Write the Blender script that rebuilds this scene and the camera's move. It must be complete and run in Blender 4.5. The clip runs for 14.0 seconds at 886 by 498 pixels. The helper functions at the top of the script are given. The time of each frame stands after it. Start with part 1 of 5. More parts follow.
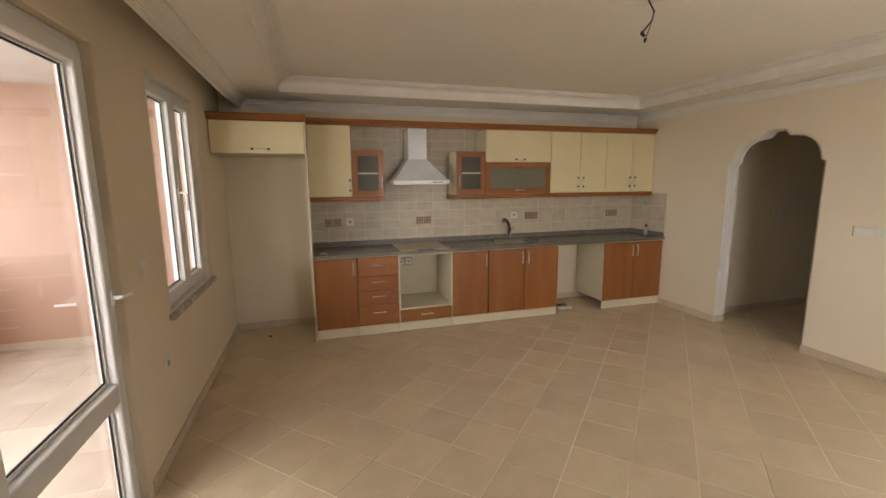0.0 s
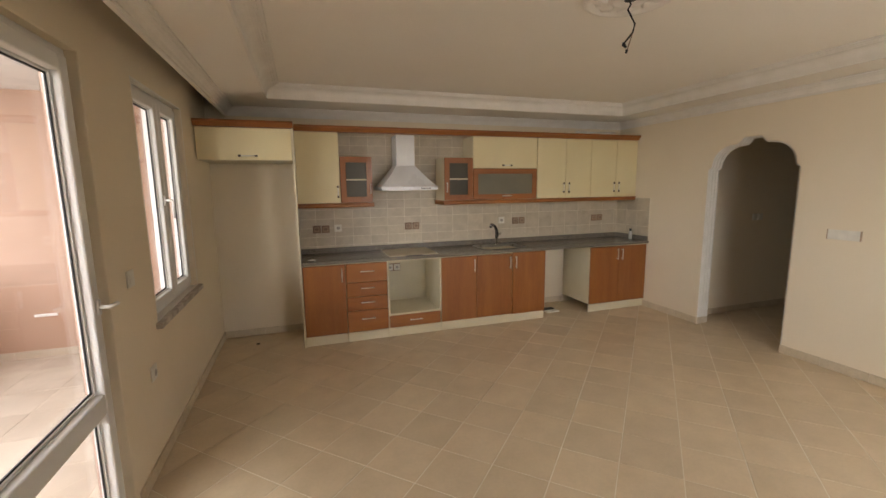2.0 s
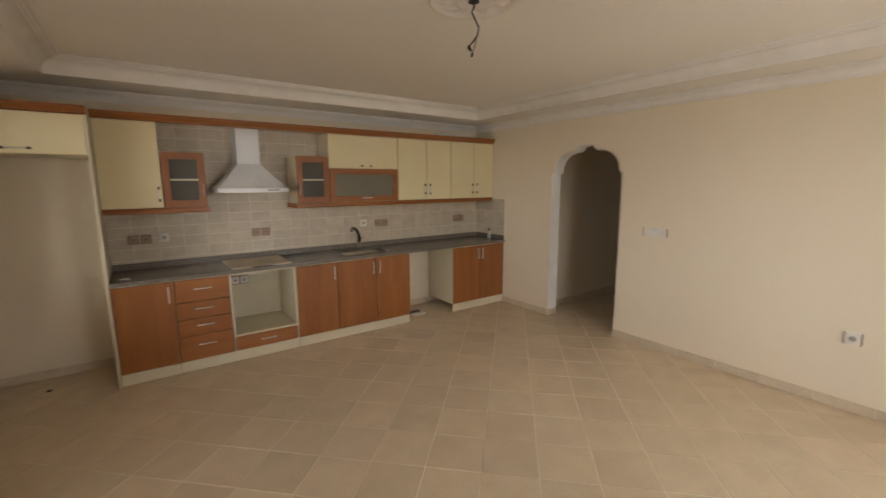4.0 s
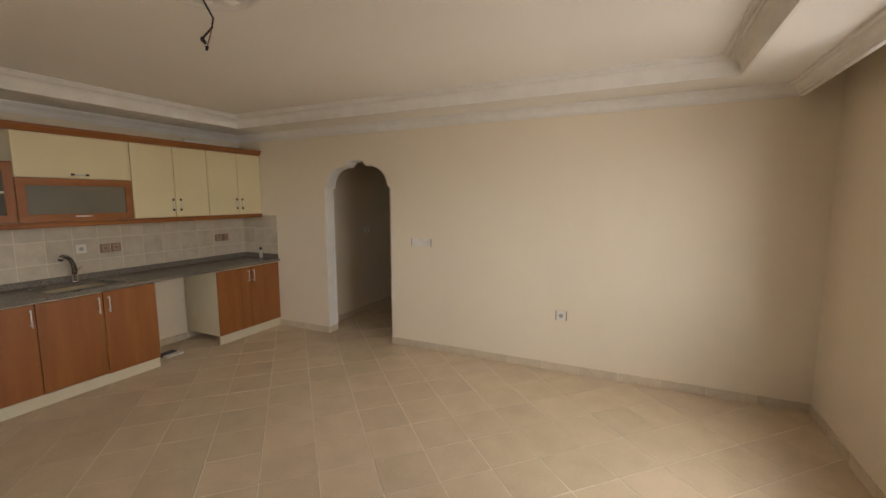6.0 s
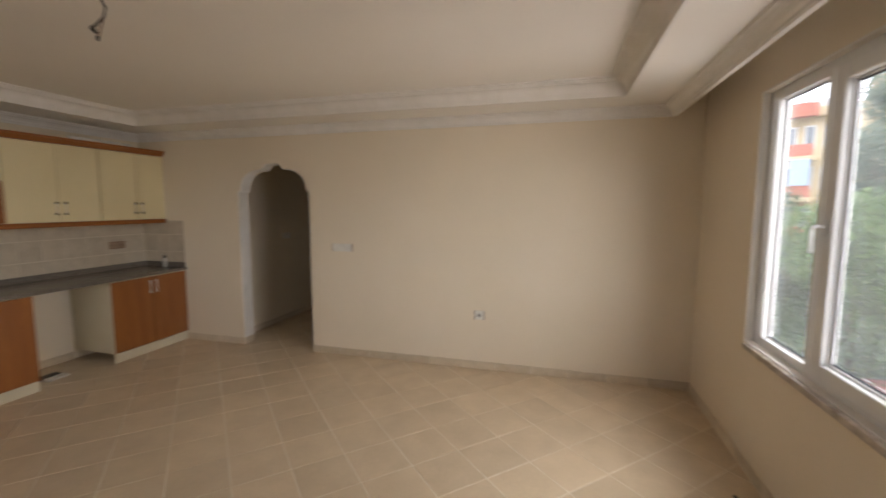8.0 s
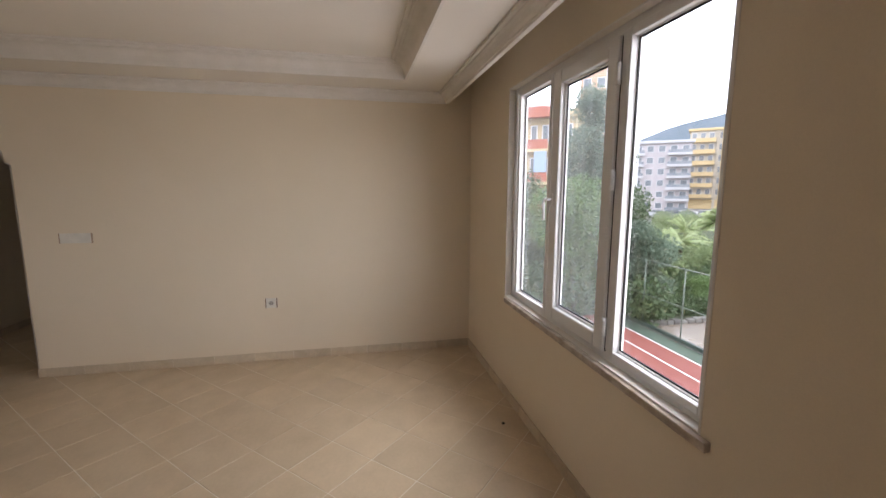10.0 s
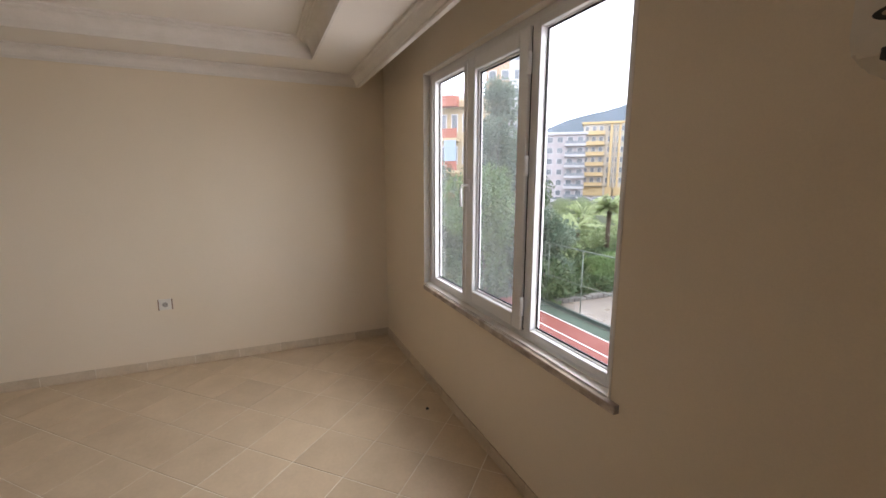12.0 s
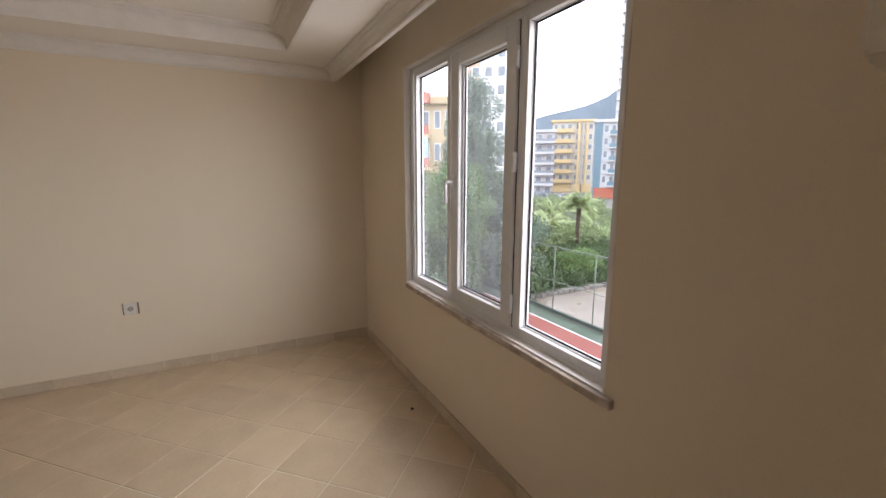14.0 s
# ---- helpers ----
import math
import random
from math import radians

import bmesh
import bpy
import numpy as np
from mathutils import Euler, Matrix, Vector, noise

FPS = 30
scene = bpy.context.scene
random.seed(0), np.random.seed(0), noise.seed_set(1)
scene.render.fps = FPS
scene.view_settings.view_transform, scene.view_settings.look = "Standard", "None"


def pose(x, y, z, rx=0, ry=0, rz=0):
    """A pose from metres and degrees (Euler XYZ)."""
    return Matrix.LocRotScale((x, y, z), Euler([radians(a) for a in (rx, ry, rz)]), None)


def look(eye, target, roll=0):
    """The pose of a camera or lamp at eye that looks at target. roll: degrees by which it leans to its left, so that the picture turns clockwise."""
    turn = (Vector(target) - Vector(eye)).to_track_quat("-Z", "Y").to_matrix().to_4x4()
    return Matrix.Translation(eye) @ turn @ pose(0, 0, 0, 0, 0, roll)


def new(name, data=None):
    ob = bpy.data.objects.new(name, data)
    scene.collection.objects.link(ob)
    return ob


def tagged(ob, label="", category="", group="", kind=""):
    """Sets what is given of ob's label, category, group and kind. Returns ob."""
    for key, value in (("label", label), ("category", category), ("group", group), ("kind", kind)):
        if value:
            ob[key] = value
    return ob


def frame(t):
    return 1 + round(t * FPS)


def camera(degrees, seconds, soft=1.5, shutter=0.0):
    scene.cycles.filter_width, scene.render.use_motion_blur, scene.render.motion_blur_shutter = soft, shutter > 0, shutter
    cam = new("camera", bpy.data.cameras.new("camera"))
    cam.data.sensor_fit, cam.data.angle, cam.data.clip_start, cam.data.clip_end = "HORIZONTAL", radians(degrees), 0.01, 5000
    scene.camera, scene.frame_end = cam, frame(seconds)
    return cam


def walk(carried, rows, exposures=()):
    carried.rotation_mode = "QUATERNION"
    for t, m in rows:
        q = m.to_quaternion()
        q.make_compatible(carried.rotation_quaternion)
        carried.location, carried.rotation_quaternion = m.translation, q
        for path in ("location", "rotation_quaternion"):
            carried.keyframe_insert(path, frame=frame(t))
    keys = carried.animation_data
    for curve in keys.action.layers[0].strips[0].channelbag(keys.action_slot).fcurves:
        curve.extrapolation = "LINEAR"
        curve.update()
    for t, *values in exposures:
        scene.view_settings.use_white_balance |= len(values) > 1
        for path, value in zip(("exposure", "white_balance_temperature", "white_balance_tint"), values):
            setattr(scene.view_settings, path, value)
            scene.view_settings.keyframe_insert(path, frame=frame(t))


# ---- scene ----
cam = camera(93.1, 14.0, shutter=0.4)
PATH = [
    (0, (0.957, -4.804, 1.573), (1.527, -2.913, 1.255), -0.5),
    (0.5, (0.947, -4.817, 1.58), (1.521, -2.927, 1.267), -0.6),
    (1, (0.929, -4.833, 1.582), (1.517, -2.947, 1.275), -0.6),
    (1.5, (0.941, -4.844, 1.592), (1.541, -2.961, 1.286), -0.7),
    (2, (0.941, -4.828, 1.582), (1.568, -2.951, 1.287), -0.7),
    (2.2, (0.968, -4.815, 1.579), (1.606, -2.942, 1.284), -0.6),
    (4.3, (1.161, -4.674, 1.632), (2.468, -3.192, 1.321), -0.1),
    (4.5, (1.169, -4.682, 1.628), (2.579, -3.297, 1.321), -0.0),
    (5, (1.177, -4.668, 1.616), (2.807, -3.547, 1.329), -0.1),
    (5.5, (1.211, -4.668, 1.623), (2.958, -3.732, 1.358), -0.1),
    (6, (1.276, -4.715, 1.604), (3.071, -3.864, 1.365), -0.2),
    (6.5, (1.262, -4.72, 1.56), (3.071, -3.891, 1.356), -0.1),
    (7, (1.271, -4.73, 1.593), (3.083, -3.909, 1.386), -0.2),
    (7.5, (1.258, -4.815, 1.606), (3.073, -3.999, 1.399), -0.4),
    (8, (1.22, -4.794, 1.583), (3.139, -4.268, 1.377), 0.1),
    (8.5, (1.19, -4.812, 1.585), (3.176, -4.891, 1.361), 0.6),
    (8.7, (1.193, -4.828, 1.577), (3.169, -5.032, 1.348), 0.6),
    (10.8, (1.281, -4.841, 1.549), (3.183, -5.371, 1.234), 0.1),
    (11, (1.288, -4.834, 1.55), (3.169, -5.431, 1.225), 0.1),
    (11.5, (1.286, -4.832, 1.537), (3.125, -5.545, 1.207), 0.2),
    (12, (1.279, -4.817, 1.537), (3.084, -5.61, 1.201), 0.1),
    (12.5, (1.295, -4.798, 1.534), (3.076, -5.642, 1.191), 0.1),
    (13, (1.293, -4.801, 1.552), (3.061, -5.669, 1.203), 0.0),
    (13.5, (1.311, -4.777, 1.541), (3.069, -5.664, 1.192), 0.1),
    (14, (1.347, -4.768, 1.532), (3.093, -5.679, 1.183), 0.1),
]
walk(cam, [(t, look(eye, target, roll)) for t, eye, target, roll in PATH],
     exposures=[(0, 1.0, 6500, 10), (2.2, 0.98, 6500, 10), (4.5, 0.79, 6420, 11), (5.5, 0.74, 6400, 11), (7.5, 0.58, 6380, 12), (8.0, 0.51, 6280, 13), (8.7, 0.27, 6110, 15), (10.8, 0.26, 6100, 15), (14.0, 0.28, 6100, 15)])

# ---- world and large lights ----
world = bpy.data.worlds.new("overcast_sky")
scene.world = world
world.use_nodes = True
wn, wl = world.node_tree.nodes, world.node_tree.links
wn.clear()
w_out, w_bg = wn.new("ShaderNodeOutputWorld"), wn.new("ShaderNodeBackground")
w_sky, w_mix = wn.new("ShaderNodeTexSky"), wn.new("ShaderNodeMixRGB")
w_sky.sky_type, w_sky.sun_disc = "NISHITA", False
w_sky.sun_elevation, w_sky.sun_rotation = radians(48), radians(205)
w_mix.inputs[0].default_value = 0.82
w_mix.inputs[2].default_value = (12.0, 12.3, 12.8, 1)
w_bg.inputs[1].default_value = 0.27
wl.new(w_sky.outputs[0], w_mix.inputs[1])
wl.new(w_mix.outputs[0], w_bg.inputs[0])
wl.new(w_bg.outputs[0], w_out.inputs[0])

sun_data = bpy.data.lights.new("sun", "SUN")
sun_data.energy, sun_data.angle, sun_data.color = 0.5, radians(25), (1.0, 0.96, 0.9)
sun = new("sun", sun_data)
sun.matrix_world = look((0, -40, 60), (-12, 0, 0))


def window_light(name, eye, target, width, height, power, color, spread=180):
    data = bpy.data.lights.new(name, "AREA")
    data.shape, data.size, data.size_y, data.energy, data.color = "RECTANGLE", width, height, power, color
    data.spread = radians(spread)
    ob = new(name, data)
    ob.matrix_world = look(eye, target)
    return ob


# area lamps added out of view, standing in for daylight through the open side of the balcony, and off the open court
# beside the wide window
window_light("balcony_fill_lamp", (-2.32, -4.3, 1.66), (2.2, -3.7, 1.66), 4.4, 1.4, 72, (1.0, 0.95, 0.87), 170)
window_light("court_fill_lamp", (0.2, -9.0, 2.9), (0.2, -4.0, 2.5), 8.6, 10.0, 950, (1.0, 0.95, 0.885), 180)

# ---- materials ----


def srgb(r, g, b):
    return tuple(((c / 255) / 12.92 if c < 11 else ((c / 255 + 0.055) / 1.055) ** 2.4) for c in (r, g, b))


def mat(name, a, b=None, rough=0.5, metal=0.0, scale=6.0, stretch=(1, 1, 1), fine=70.0, grain=0.06, bump=0.06, spec=0.5, vary=0.0, worn=0.12, coat=0.0, thin=0.0):
    """A surface of two colours with broad clouds, fine grain, relief and uneven gloss."""
    m = bpy.data.materials.new(name)
    m.use_nodes = True
    n, l = m.node_tree.nodes, m.node_tree.links
    p = n["Principled BSDF"]
    b = b or tuple(c * 0.86 for c in a)
    tc, mp = n.new("ShaderNodeTexCoord"), n.new("ShaderNodeMapping")
    mp.inputs["Scale"].default_value = stretch
    place = tc.outputs["Object"]
    if vary:
        own, far, add = n.new("ShaderNodeObjectInfo"), n.new("ShaderNodeVectorMath"), n.new("ShaderNodeVectorMath")
        far.operation, add.operation = "SCALE", "ADD"
        far.inputs[0].default_value = (37.0, 23.0, 51.0)
        l.new(own.outputs["Random"], far.inputs["Scale"])
        l.new(place, add.inputs[0])
        l.new(far.outputs[0], add.inputs[1])
        place = add.outputs[0]
    l.new(place, mp.inputs[0])
    big, small = n.new("ShaderNodeTexNoise"), n.new("ShaderNodeTexNoise")
    big.inputs["Scale"].default_value, big.inputs["Detail"].default_value = scale, 5
    small.inputs["Scale"].default_value, small.inputs["Detail"].default_value = fine, 3
    l.new(mp.outputs[0], big.inputs["Vector"])
    l.new(mp.outputs[0], small.inputs["Vector"])
    ramp = n.new("ShaderNodeMapRange")
    ramp.inputs[1].default_value, ramp.inputs[2].default_value = 0.32, 0.68
    l.new(big.outputs[0], ramp.inputs[0])
    mix = n.new("ShaderNodeMixRGB")
    mix.inputs[1].default_value, mix.inputs[2].default_value = (*a, 1), (*b, 1)
    l.new(ramp.outputs[0], mix.inputs[0])
    hsv = n.new("ShaderNodeHueSaturation")
    gr = n.new("ShaderNodeMapRange")
    gr.inputs[3].default_value, gr.inputs[4].default_value = 1 - grain * 2, 1 + grain * 2
    l.new(small.outputs[0], gr.inputs[0])
    last = gr.outputs[0]
    if vary:
        info, vr, mul = n.new("ShaderNodeObjectInfo"), n.new("ShaderNodeMapRange"), n.new("ShaderNodeMath")
        vr.inputs[3].default_value, vr.inputs[4].default_value = 1 - vary, 1 + vary
        mul.operation = "MULTIPLY"
        l.new(info.outputs["Random"], vr.inputs[0])
        l.new(vr.outputs[0], mul.inputs[0])
        l.new(last, mul.inputs[1])
        last = mul.outputs[0]
    l.new(last, hsv.inputs["Value"])
    l.new(mix.outputs[0], hsv.inputs["Color"])
    l.new(hsv.outputs[0], p.inputs["Base Color"])
    rr = n.new("ShaderNodeMapRange")
    rr.inputs[3].default_value, rr.inputs[4].default_value = max(rough - worn, 0.02), min(rough + worn, 1)
    l.new(big.outputs[0], rr.inputs[0])
    l.new(rr.outputs[0], p.inputs["Roughness"])
    p.inputs["Metallic"].default_value = metal
    p.inputs["Specular IOR Level"].default_value = spec
    p.inputs["Coat Weight"].default_value = coat
    if bump:
        bp = n.new("ShaderNodeBump")
        bp.inputs["Strength"].default_value, bp.inputs["Distance"].default_value = bump, 0.004
        l.new(small.outputs[0], bp.inputs["Height"])
        l.new(bp.outputs[0], p.inputs["Normal"])
    if thin:
        lit, share = n.new("ShaderNodeBsdfTranslucent"), n.new("ShaderNodeMixShader")
        share.inputs[0].default_value = thin
        l.new(hsv.outputs[0], lit.inputs[0])
        l.new(p.outputs[0], share.inputs[1])
        l.new(lit.outputs[0], share.inputs[2])
        l.new(share.outputs[0], n["Material Output"].inputs[0])
    return m


def glass_mat(name, dirt=0.0, tint=(1, 1, 1)):
    """A thin clear pane: straight through, with a mirror gloss that grows at a slant, and a film of dirt."""
    m = bpy.data.materials.new(name)
    m.use_nodes = True
    n, l = m.node_tree.nodes, m.node_tree.links
    n.clear()
    out, clear, gloss = n.new("ShaderNodeOutputMaterial"), n.new("ShaderNodeBsdfTransparent"), n.new("ShaderNodeBsdfGlossy")
    clear.inputs[0].default_value = (*tint, 1)
    gloss.inputs["Roughness"].default_value = 0.02
    lw, mix = n.new("ShaderNodeLayerWeight"), n.new("ShaderNodeMixShader")
    pw, ad = n.new("ShaderNodeMath"), n.new("ShaderNodeMath")
    pw.operation, ad.operation = "POWER", "MULTIPLY_ADD"
    pw.inputs[1].default_value, ad.inputs[1].default_value, ad.inputs[2].default_value = 4.0, 0.6, 0.035
    lw.inputs[0].default_value = 0.5
    l.new(lw.outputs["Facing"], pw.inputs[0])
    l.new(pw.outputs[0], ad.inputs[0])
    l.new(ad.outputs[0], mix.inputs[0])
    l.new(clear.outputs[0], mix.inputs[1])
    l.new(gloss.outputs[0], mix.inputs[2])
    last = mix.outputs[0]
    if dirt:
        tc, mp, nz = n.new("ShaderNodeTexCoord"), n.new("ShaderNodeMapping"), n.new("ShaderNodeTexNoise")
        mp.inputs["Scale"].default_value = (9, 9, 1.4)
        nz.inputs["Scale"].default_value, nz.inputs["Detail"].default_value = 2.5, 6
        mr, film, mix2 = n.new("ShaderNodeMapRange"), n.new("ShaderNodeBsdfTranslucent"), n.new("ShaderNodeMixShader")
        mr.inputs[1].default_value, mr.inputs[2].default_value = 0.35, 0.75
        mr.inputs[3].default_value, mr.inputs[4].default_value = dirt * 0.4, dirt
        film.inputs[0].default_value = (0.85, 0.9, 0.95, 1)
        l.new(tc.outputs["Object"], mp.inputs[0])
        l.new(mp.outputs[0], nz.inputs["Vector"])
        l.new(nz.outputs[0], mr.inputs[0])
        l.new(mr.outputs[0], mix2.inputs[0])
        l.new(last, mix2.inputs[1])
        l.new(film.outputs[0], mix2.inputs[2])
        last = mix2.outputs[0]
    l.new(last, out.inputs[0])
    return m


WALL = mat("wall_paint", (0.815, 0.716, 0.56), (0.785, 0.688, 0.53), rough=0.75, scale=1.3, fine=160, grain=0.02, bump=0.08, spec=0.3)
CEIL = mat("ceiling_paint", (0.88, 0.835, 0.76), (0.86, 0.815, 0.735), rough=0.85, scale=1.1, fine=120, grain=0.015, bump=0.05, spec=0.25)
PLASTER = mat("cornice_plaster", (0.83, 0.79, 0.73), (0.77, 0.73, 0.66), rough=0.75, scale=7, fine=90, grain=0.02, bump=0.05)
TILE = mat("floor_tile", (0.665, 0.53, 0.362), (0.60, 0.475, 0.32), rough=0.38, scale=5, fine=55, grain=0.035, bump=0.03, vary=0.05, spec=0.5)
GROUT = mat("grout", (0.90, 0.85, 0.75), (0.72, 0.64, 0.51), rough=0.9, scale=1.6, fine=120, bump=0.1)
SKIRT = mat("skirting_tile", (0.66, 0.55, 0.40), (0.58, 0.475, 0.335), rough=0.4, scale=9, fine=60, vary=0.06)
BTILE = mat("balcony_tile", (0.62, 0.55, 0.46), (0.50, 0.43, 0.35), rough=0.5, scale=2.4, fine=50, grain=0.04, vary=0.05)
PINK = mat("pink_render", (0.47, 0.32, 0.245), (0.44, 0.295, 0.222), rough=0.9, scale=1.6, fine=110, grain=0.03, bump=0.2)
WHITE_WALL = mat("balcony_ceiling_paint", (0.75, 0.74, 0.72), rough=0.85, scale=2)
PVC = mat("white_pvc", (0.80, 0.80, 0.79), (0.76, 0.76, 0.75), rough=0.35, scale=3, fine=40, grain=0.01, bump=0.01)
RUBBER = mat("black_gasket", (0.02, 0.02, 0.022), rough=0.6)
WOOD = mat("cherry_laminate", (0.335, 0.122, 0.030), (0.25, 0.083, 0.019), rough=0.38, scale=2.2, stretch=(5, 5, 0.45), fine=34, grain=0.10, bump=0.02, vary=0.05, coat=0.1)
WOODH = mat("cherry_trim", (0.34, 0.125, 0.030), (0.255, 0.086, 0.019), rough=0.36, scale=2.2, stretch=(0.5, 5, 5), fine=34, grain=0.10, bump=0.02)
CREAM = mat("cream_laminate", (0.78, 0.68, 0.42), (0.75, 0.65, 0.39), rough=0.42, scale=2, fine=60, grain=0.01, bump=0.01)
CARCASS = mat("ivory_board", (0.69, 0.62, 0.45), (0.65, 0.575, 0.41), rough=0.55, scale=3, fine=50, grain=0.015, bump=0.01)
GRANITE = mat("grey_granite", (0.26, 0.225, 0.18), (0.08, 0.07, 0.058), rough=0.25, scale=95, fine=260, grain=0.35, bump=0.02, worn=0.06)
MARBLE = mat("sill_marble", (0.58, 0.50, 0.41), (0.30, 0.24, 0.18), rough=0.35, scale=14, stretch=(1, 1, 2), fine=70, grain=0.08)
WTILE = mat("wall_tile", (0.59, 0.505, 0.385), (0.50, 0.425, 0.315), rough=0.36, scale=9, fine=45, grain=0.05, bump=0.03, vary=0.05)
WGROUT = mat("wall_tile_grout", (0.80, 0.73, 0.60), (0.72, 0.65, 0.52), rough=0.9, scale=5)
STEEL = mat("brushed_steel", (0.84, 0.80, 0.74), (0.76, 0.72, 0.66), rough=0.38, metal=0.4, scale=30, fine=150, grain=0.04)
TAPC = mat("dark_chrome", (0.30, 0.29, 0.28), rough=0.16, metal=1.0, worn=0.05, bump=0)
CHROME = mat("chrome", (0.75, 0.75, 0.76), rough=0.1, metal=1.0, worn=0.04, bump=0)
BRONZE = mat("dark_handle_cap", (0.10, 0.07, 0.045), rough=0.4, metal=0.8)
ENAMEL = mat("white_enamel", (0.80, 0.80, 0.80), rough=0.3, scale=3, grain=0.01, bump=0)
# white plastic; the room's warm light is put into its colour
AIRCON = mat("warm_cast_white_plastic", (0.80, 0.75, 0.65), rough=0.35, scale=4, grain=0.01, bump=0)
PLASTIC = mat("white_plastic", (0.82, 0.78, 0.69), rough=0.4, scale=10, grain=0.01, bump=0)
BROWNP = mat("brown_plastic", (0.30, 0.19, 0.12), (0.24, 0.15, 0.09), rough=0.4, scale=30, grain=0.03)
TANP = mat("tan_plastic", (0.45, 0.32, 0.22), rough=0.4, scale=30, grain=0.03)
BLACK = mat("black_plastic", (0.018, 0.017, 0.016), rough=0.45)
BOARD = mat("raw_board", (0.60, 0.52, 0.40), (0.52, 0.45, 0.34), rough=0.7, scale=8, fine=120, grain=0.05)
WELL = mat("grey_plastic", (0.42, 0.39, 0.34), rough=0.5, scale=10, grain=0.01, bump=0)
PAPER = mat("paper", (0.75, 0.73, 0.68), rough=0.8)
GLASS = glass_mat("clear_pane")
DIRTY = glass_mat("dusty_pane", dirt=0.032)
SMOKED = mat("smoked_glass", (0.085, 0.075, 0.055), (0.065, 0.058, 0.043), spec=0.25, rough=0.35, scale=4, grain=0.02, bump=0.01)
SINK = mat("sink_steel", (0.36, 0.35, 0.33), (0.28, 0.27, 0.25), rough=0.3, metal=1.0, scale=30, fine=150, grain=0.04)
FROST = mat("frosted_glass", (0.20, 0.18, 0.13), (0.165, 0.15, 0.11), spec=0.3, rough=0.4, scale=4, grain=0.02, bump=0.02)
FILLED = mat("clear_bottle_plastic", (0.62, 0.60, 0.55), (0.54, 0.52, 0.47), rough=0.2, scale=20, grain=0.02, bump=0)

# ---- building helpers ----


def slab(bm, x0, x1, y0, y1, z0, z1, bevel=0.0):
    vs = [bm.verts.new((x, y, z)) for x in (x0, x1) for y in (y0, y1) for z in (z0, z1)]
    fs = [bm.faces.new([vs[i] for i in q]) for q in ((0, 1, 3, 2), (4, 6, 7, 5), (0, 4, 5, 1), (2, 3, 7, 6), (0, 2, 6, 4), (1, 5, 7, 3))]
    if bevel:
        es = list({e for f in fs for e in f.edges})
        bmesh.ops.bevel(bm, geom=es, offset=bevel, segments=2, affect="EDGES", profile=0.5)
    return bm


def box(x0, x1, y0, y1, z0, z1, bevel=0.0):
    return slab(bmesh.new(), min(x0, x1), max(x0, x1), min(y0, y1), max(y0, y1), min(z0, z1), max(z0, z1), bevel)


def tube(points, radius, sides=10, bm=None, close=True):
    """A round bar along points; radius is a number or one for each point."""
    bm = bm or bmesh.new()
    pts = [Vector(p) for p in points]
    rings = []
    for i, p in enumerate(pts):
        d = (pts[min(i + 1, len(pts) - 1)] - pts[max(i - 1, 0)]).normalized()
        side = d.cross(Vector((0, 0, 1)) if abs(d.z) < 0.9 else Vector((1, 0, 0))).normalized()
        up = side.cross(d)
        r = radius[i] if isinstance(radius, (list, tuple)) else radius
        rings.append([bm.verts.new(p + r * (math.cos(a) * side + math.sin(a) * up)) for a in (2 * math.pi * k / sides for k in range(sides))])
    for a, b in zip(rings, rings[1:]):
        for k in range(sides):
            f = bm.faces.new((a[k], a[(k + 1) % sides], b[(k + 1) % sides], b[k]))
            f.smooth = True
    if close:
        bm.faces.new(rings[0][::-1])
        bm.faces.new(rings[-1])
    return bm


def prism(outline, axis, a, b, bm=None):
    """A flat outline of (u, v) pulled from a to b along x, y or z."""
    bm = bm or bmesh.new()
    put = {"x": lambda u, v, w: (w, u, v), "y": lambda u, v, w: (u, w, v), "z": lambda u, v, w: (u, v, w)}[axis]
    lo = [bm.verts.new(put(u, v, a)) for u, v in outline]
    hi = [bm.verts.new(put(u, v, b)) for u, v in outline]
    bm.faces.new(lo[::-1])
    bm.faces.new(hi)
    k = len(outline)
    for i in range(k):
        bm.faces.new((lo[i], lo[(i + 1) % k], hi[(i + 1) % k], hi[i]))
    bmesh.ops.recalc_face_normals(bm, faces=bm.faces)
    return bm


def mesh_of(name, bm, material):
    bmesh.ops.recalc_face_normals(bm, faces=bm.faces)
    me = bpy.data.meshes.new(name)
    bm.to_mesh(me)
    bm.free()
    for m in (material if isinstance(material, (list, tuple)) else [material]):
        me.materials.append(m)
    return me


def solid(name, bm, material, label="", category="", kind="", group=""):
    return tagged(new(name, mesh_of(name, bm, material)), label, category, group, kind)


def thing(name, base, label, category, group=""):
    ob = new(name)
    ob.location = base
    ob.empty_display_size = 0.05
    return tagged(ob, label, category, group)


def part(name, bm, material, parent, label=""):
    ob = new(name, mesh_of(name, bm, material))
    ob.parent = parent
    if parent.type == "EMPTY":
        ob.matrix_parent_inverse = Matrix.Translation(-parent.location)
    return tagged(ob, label)


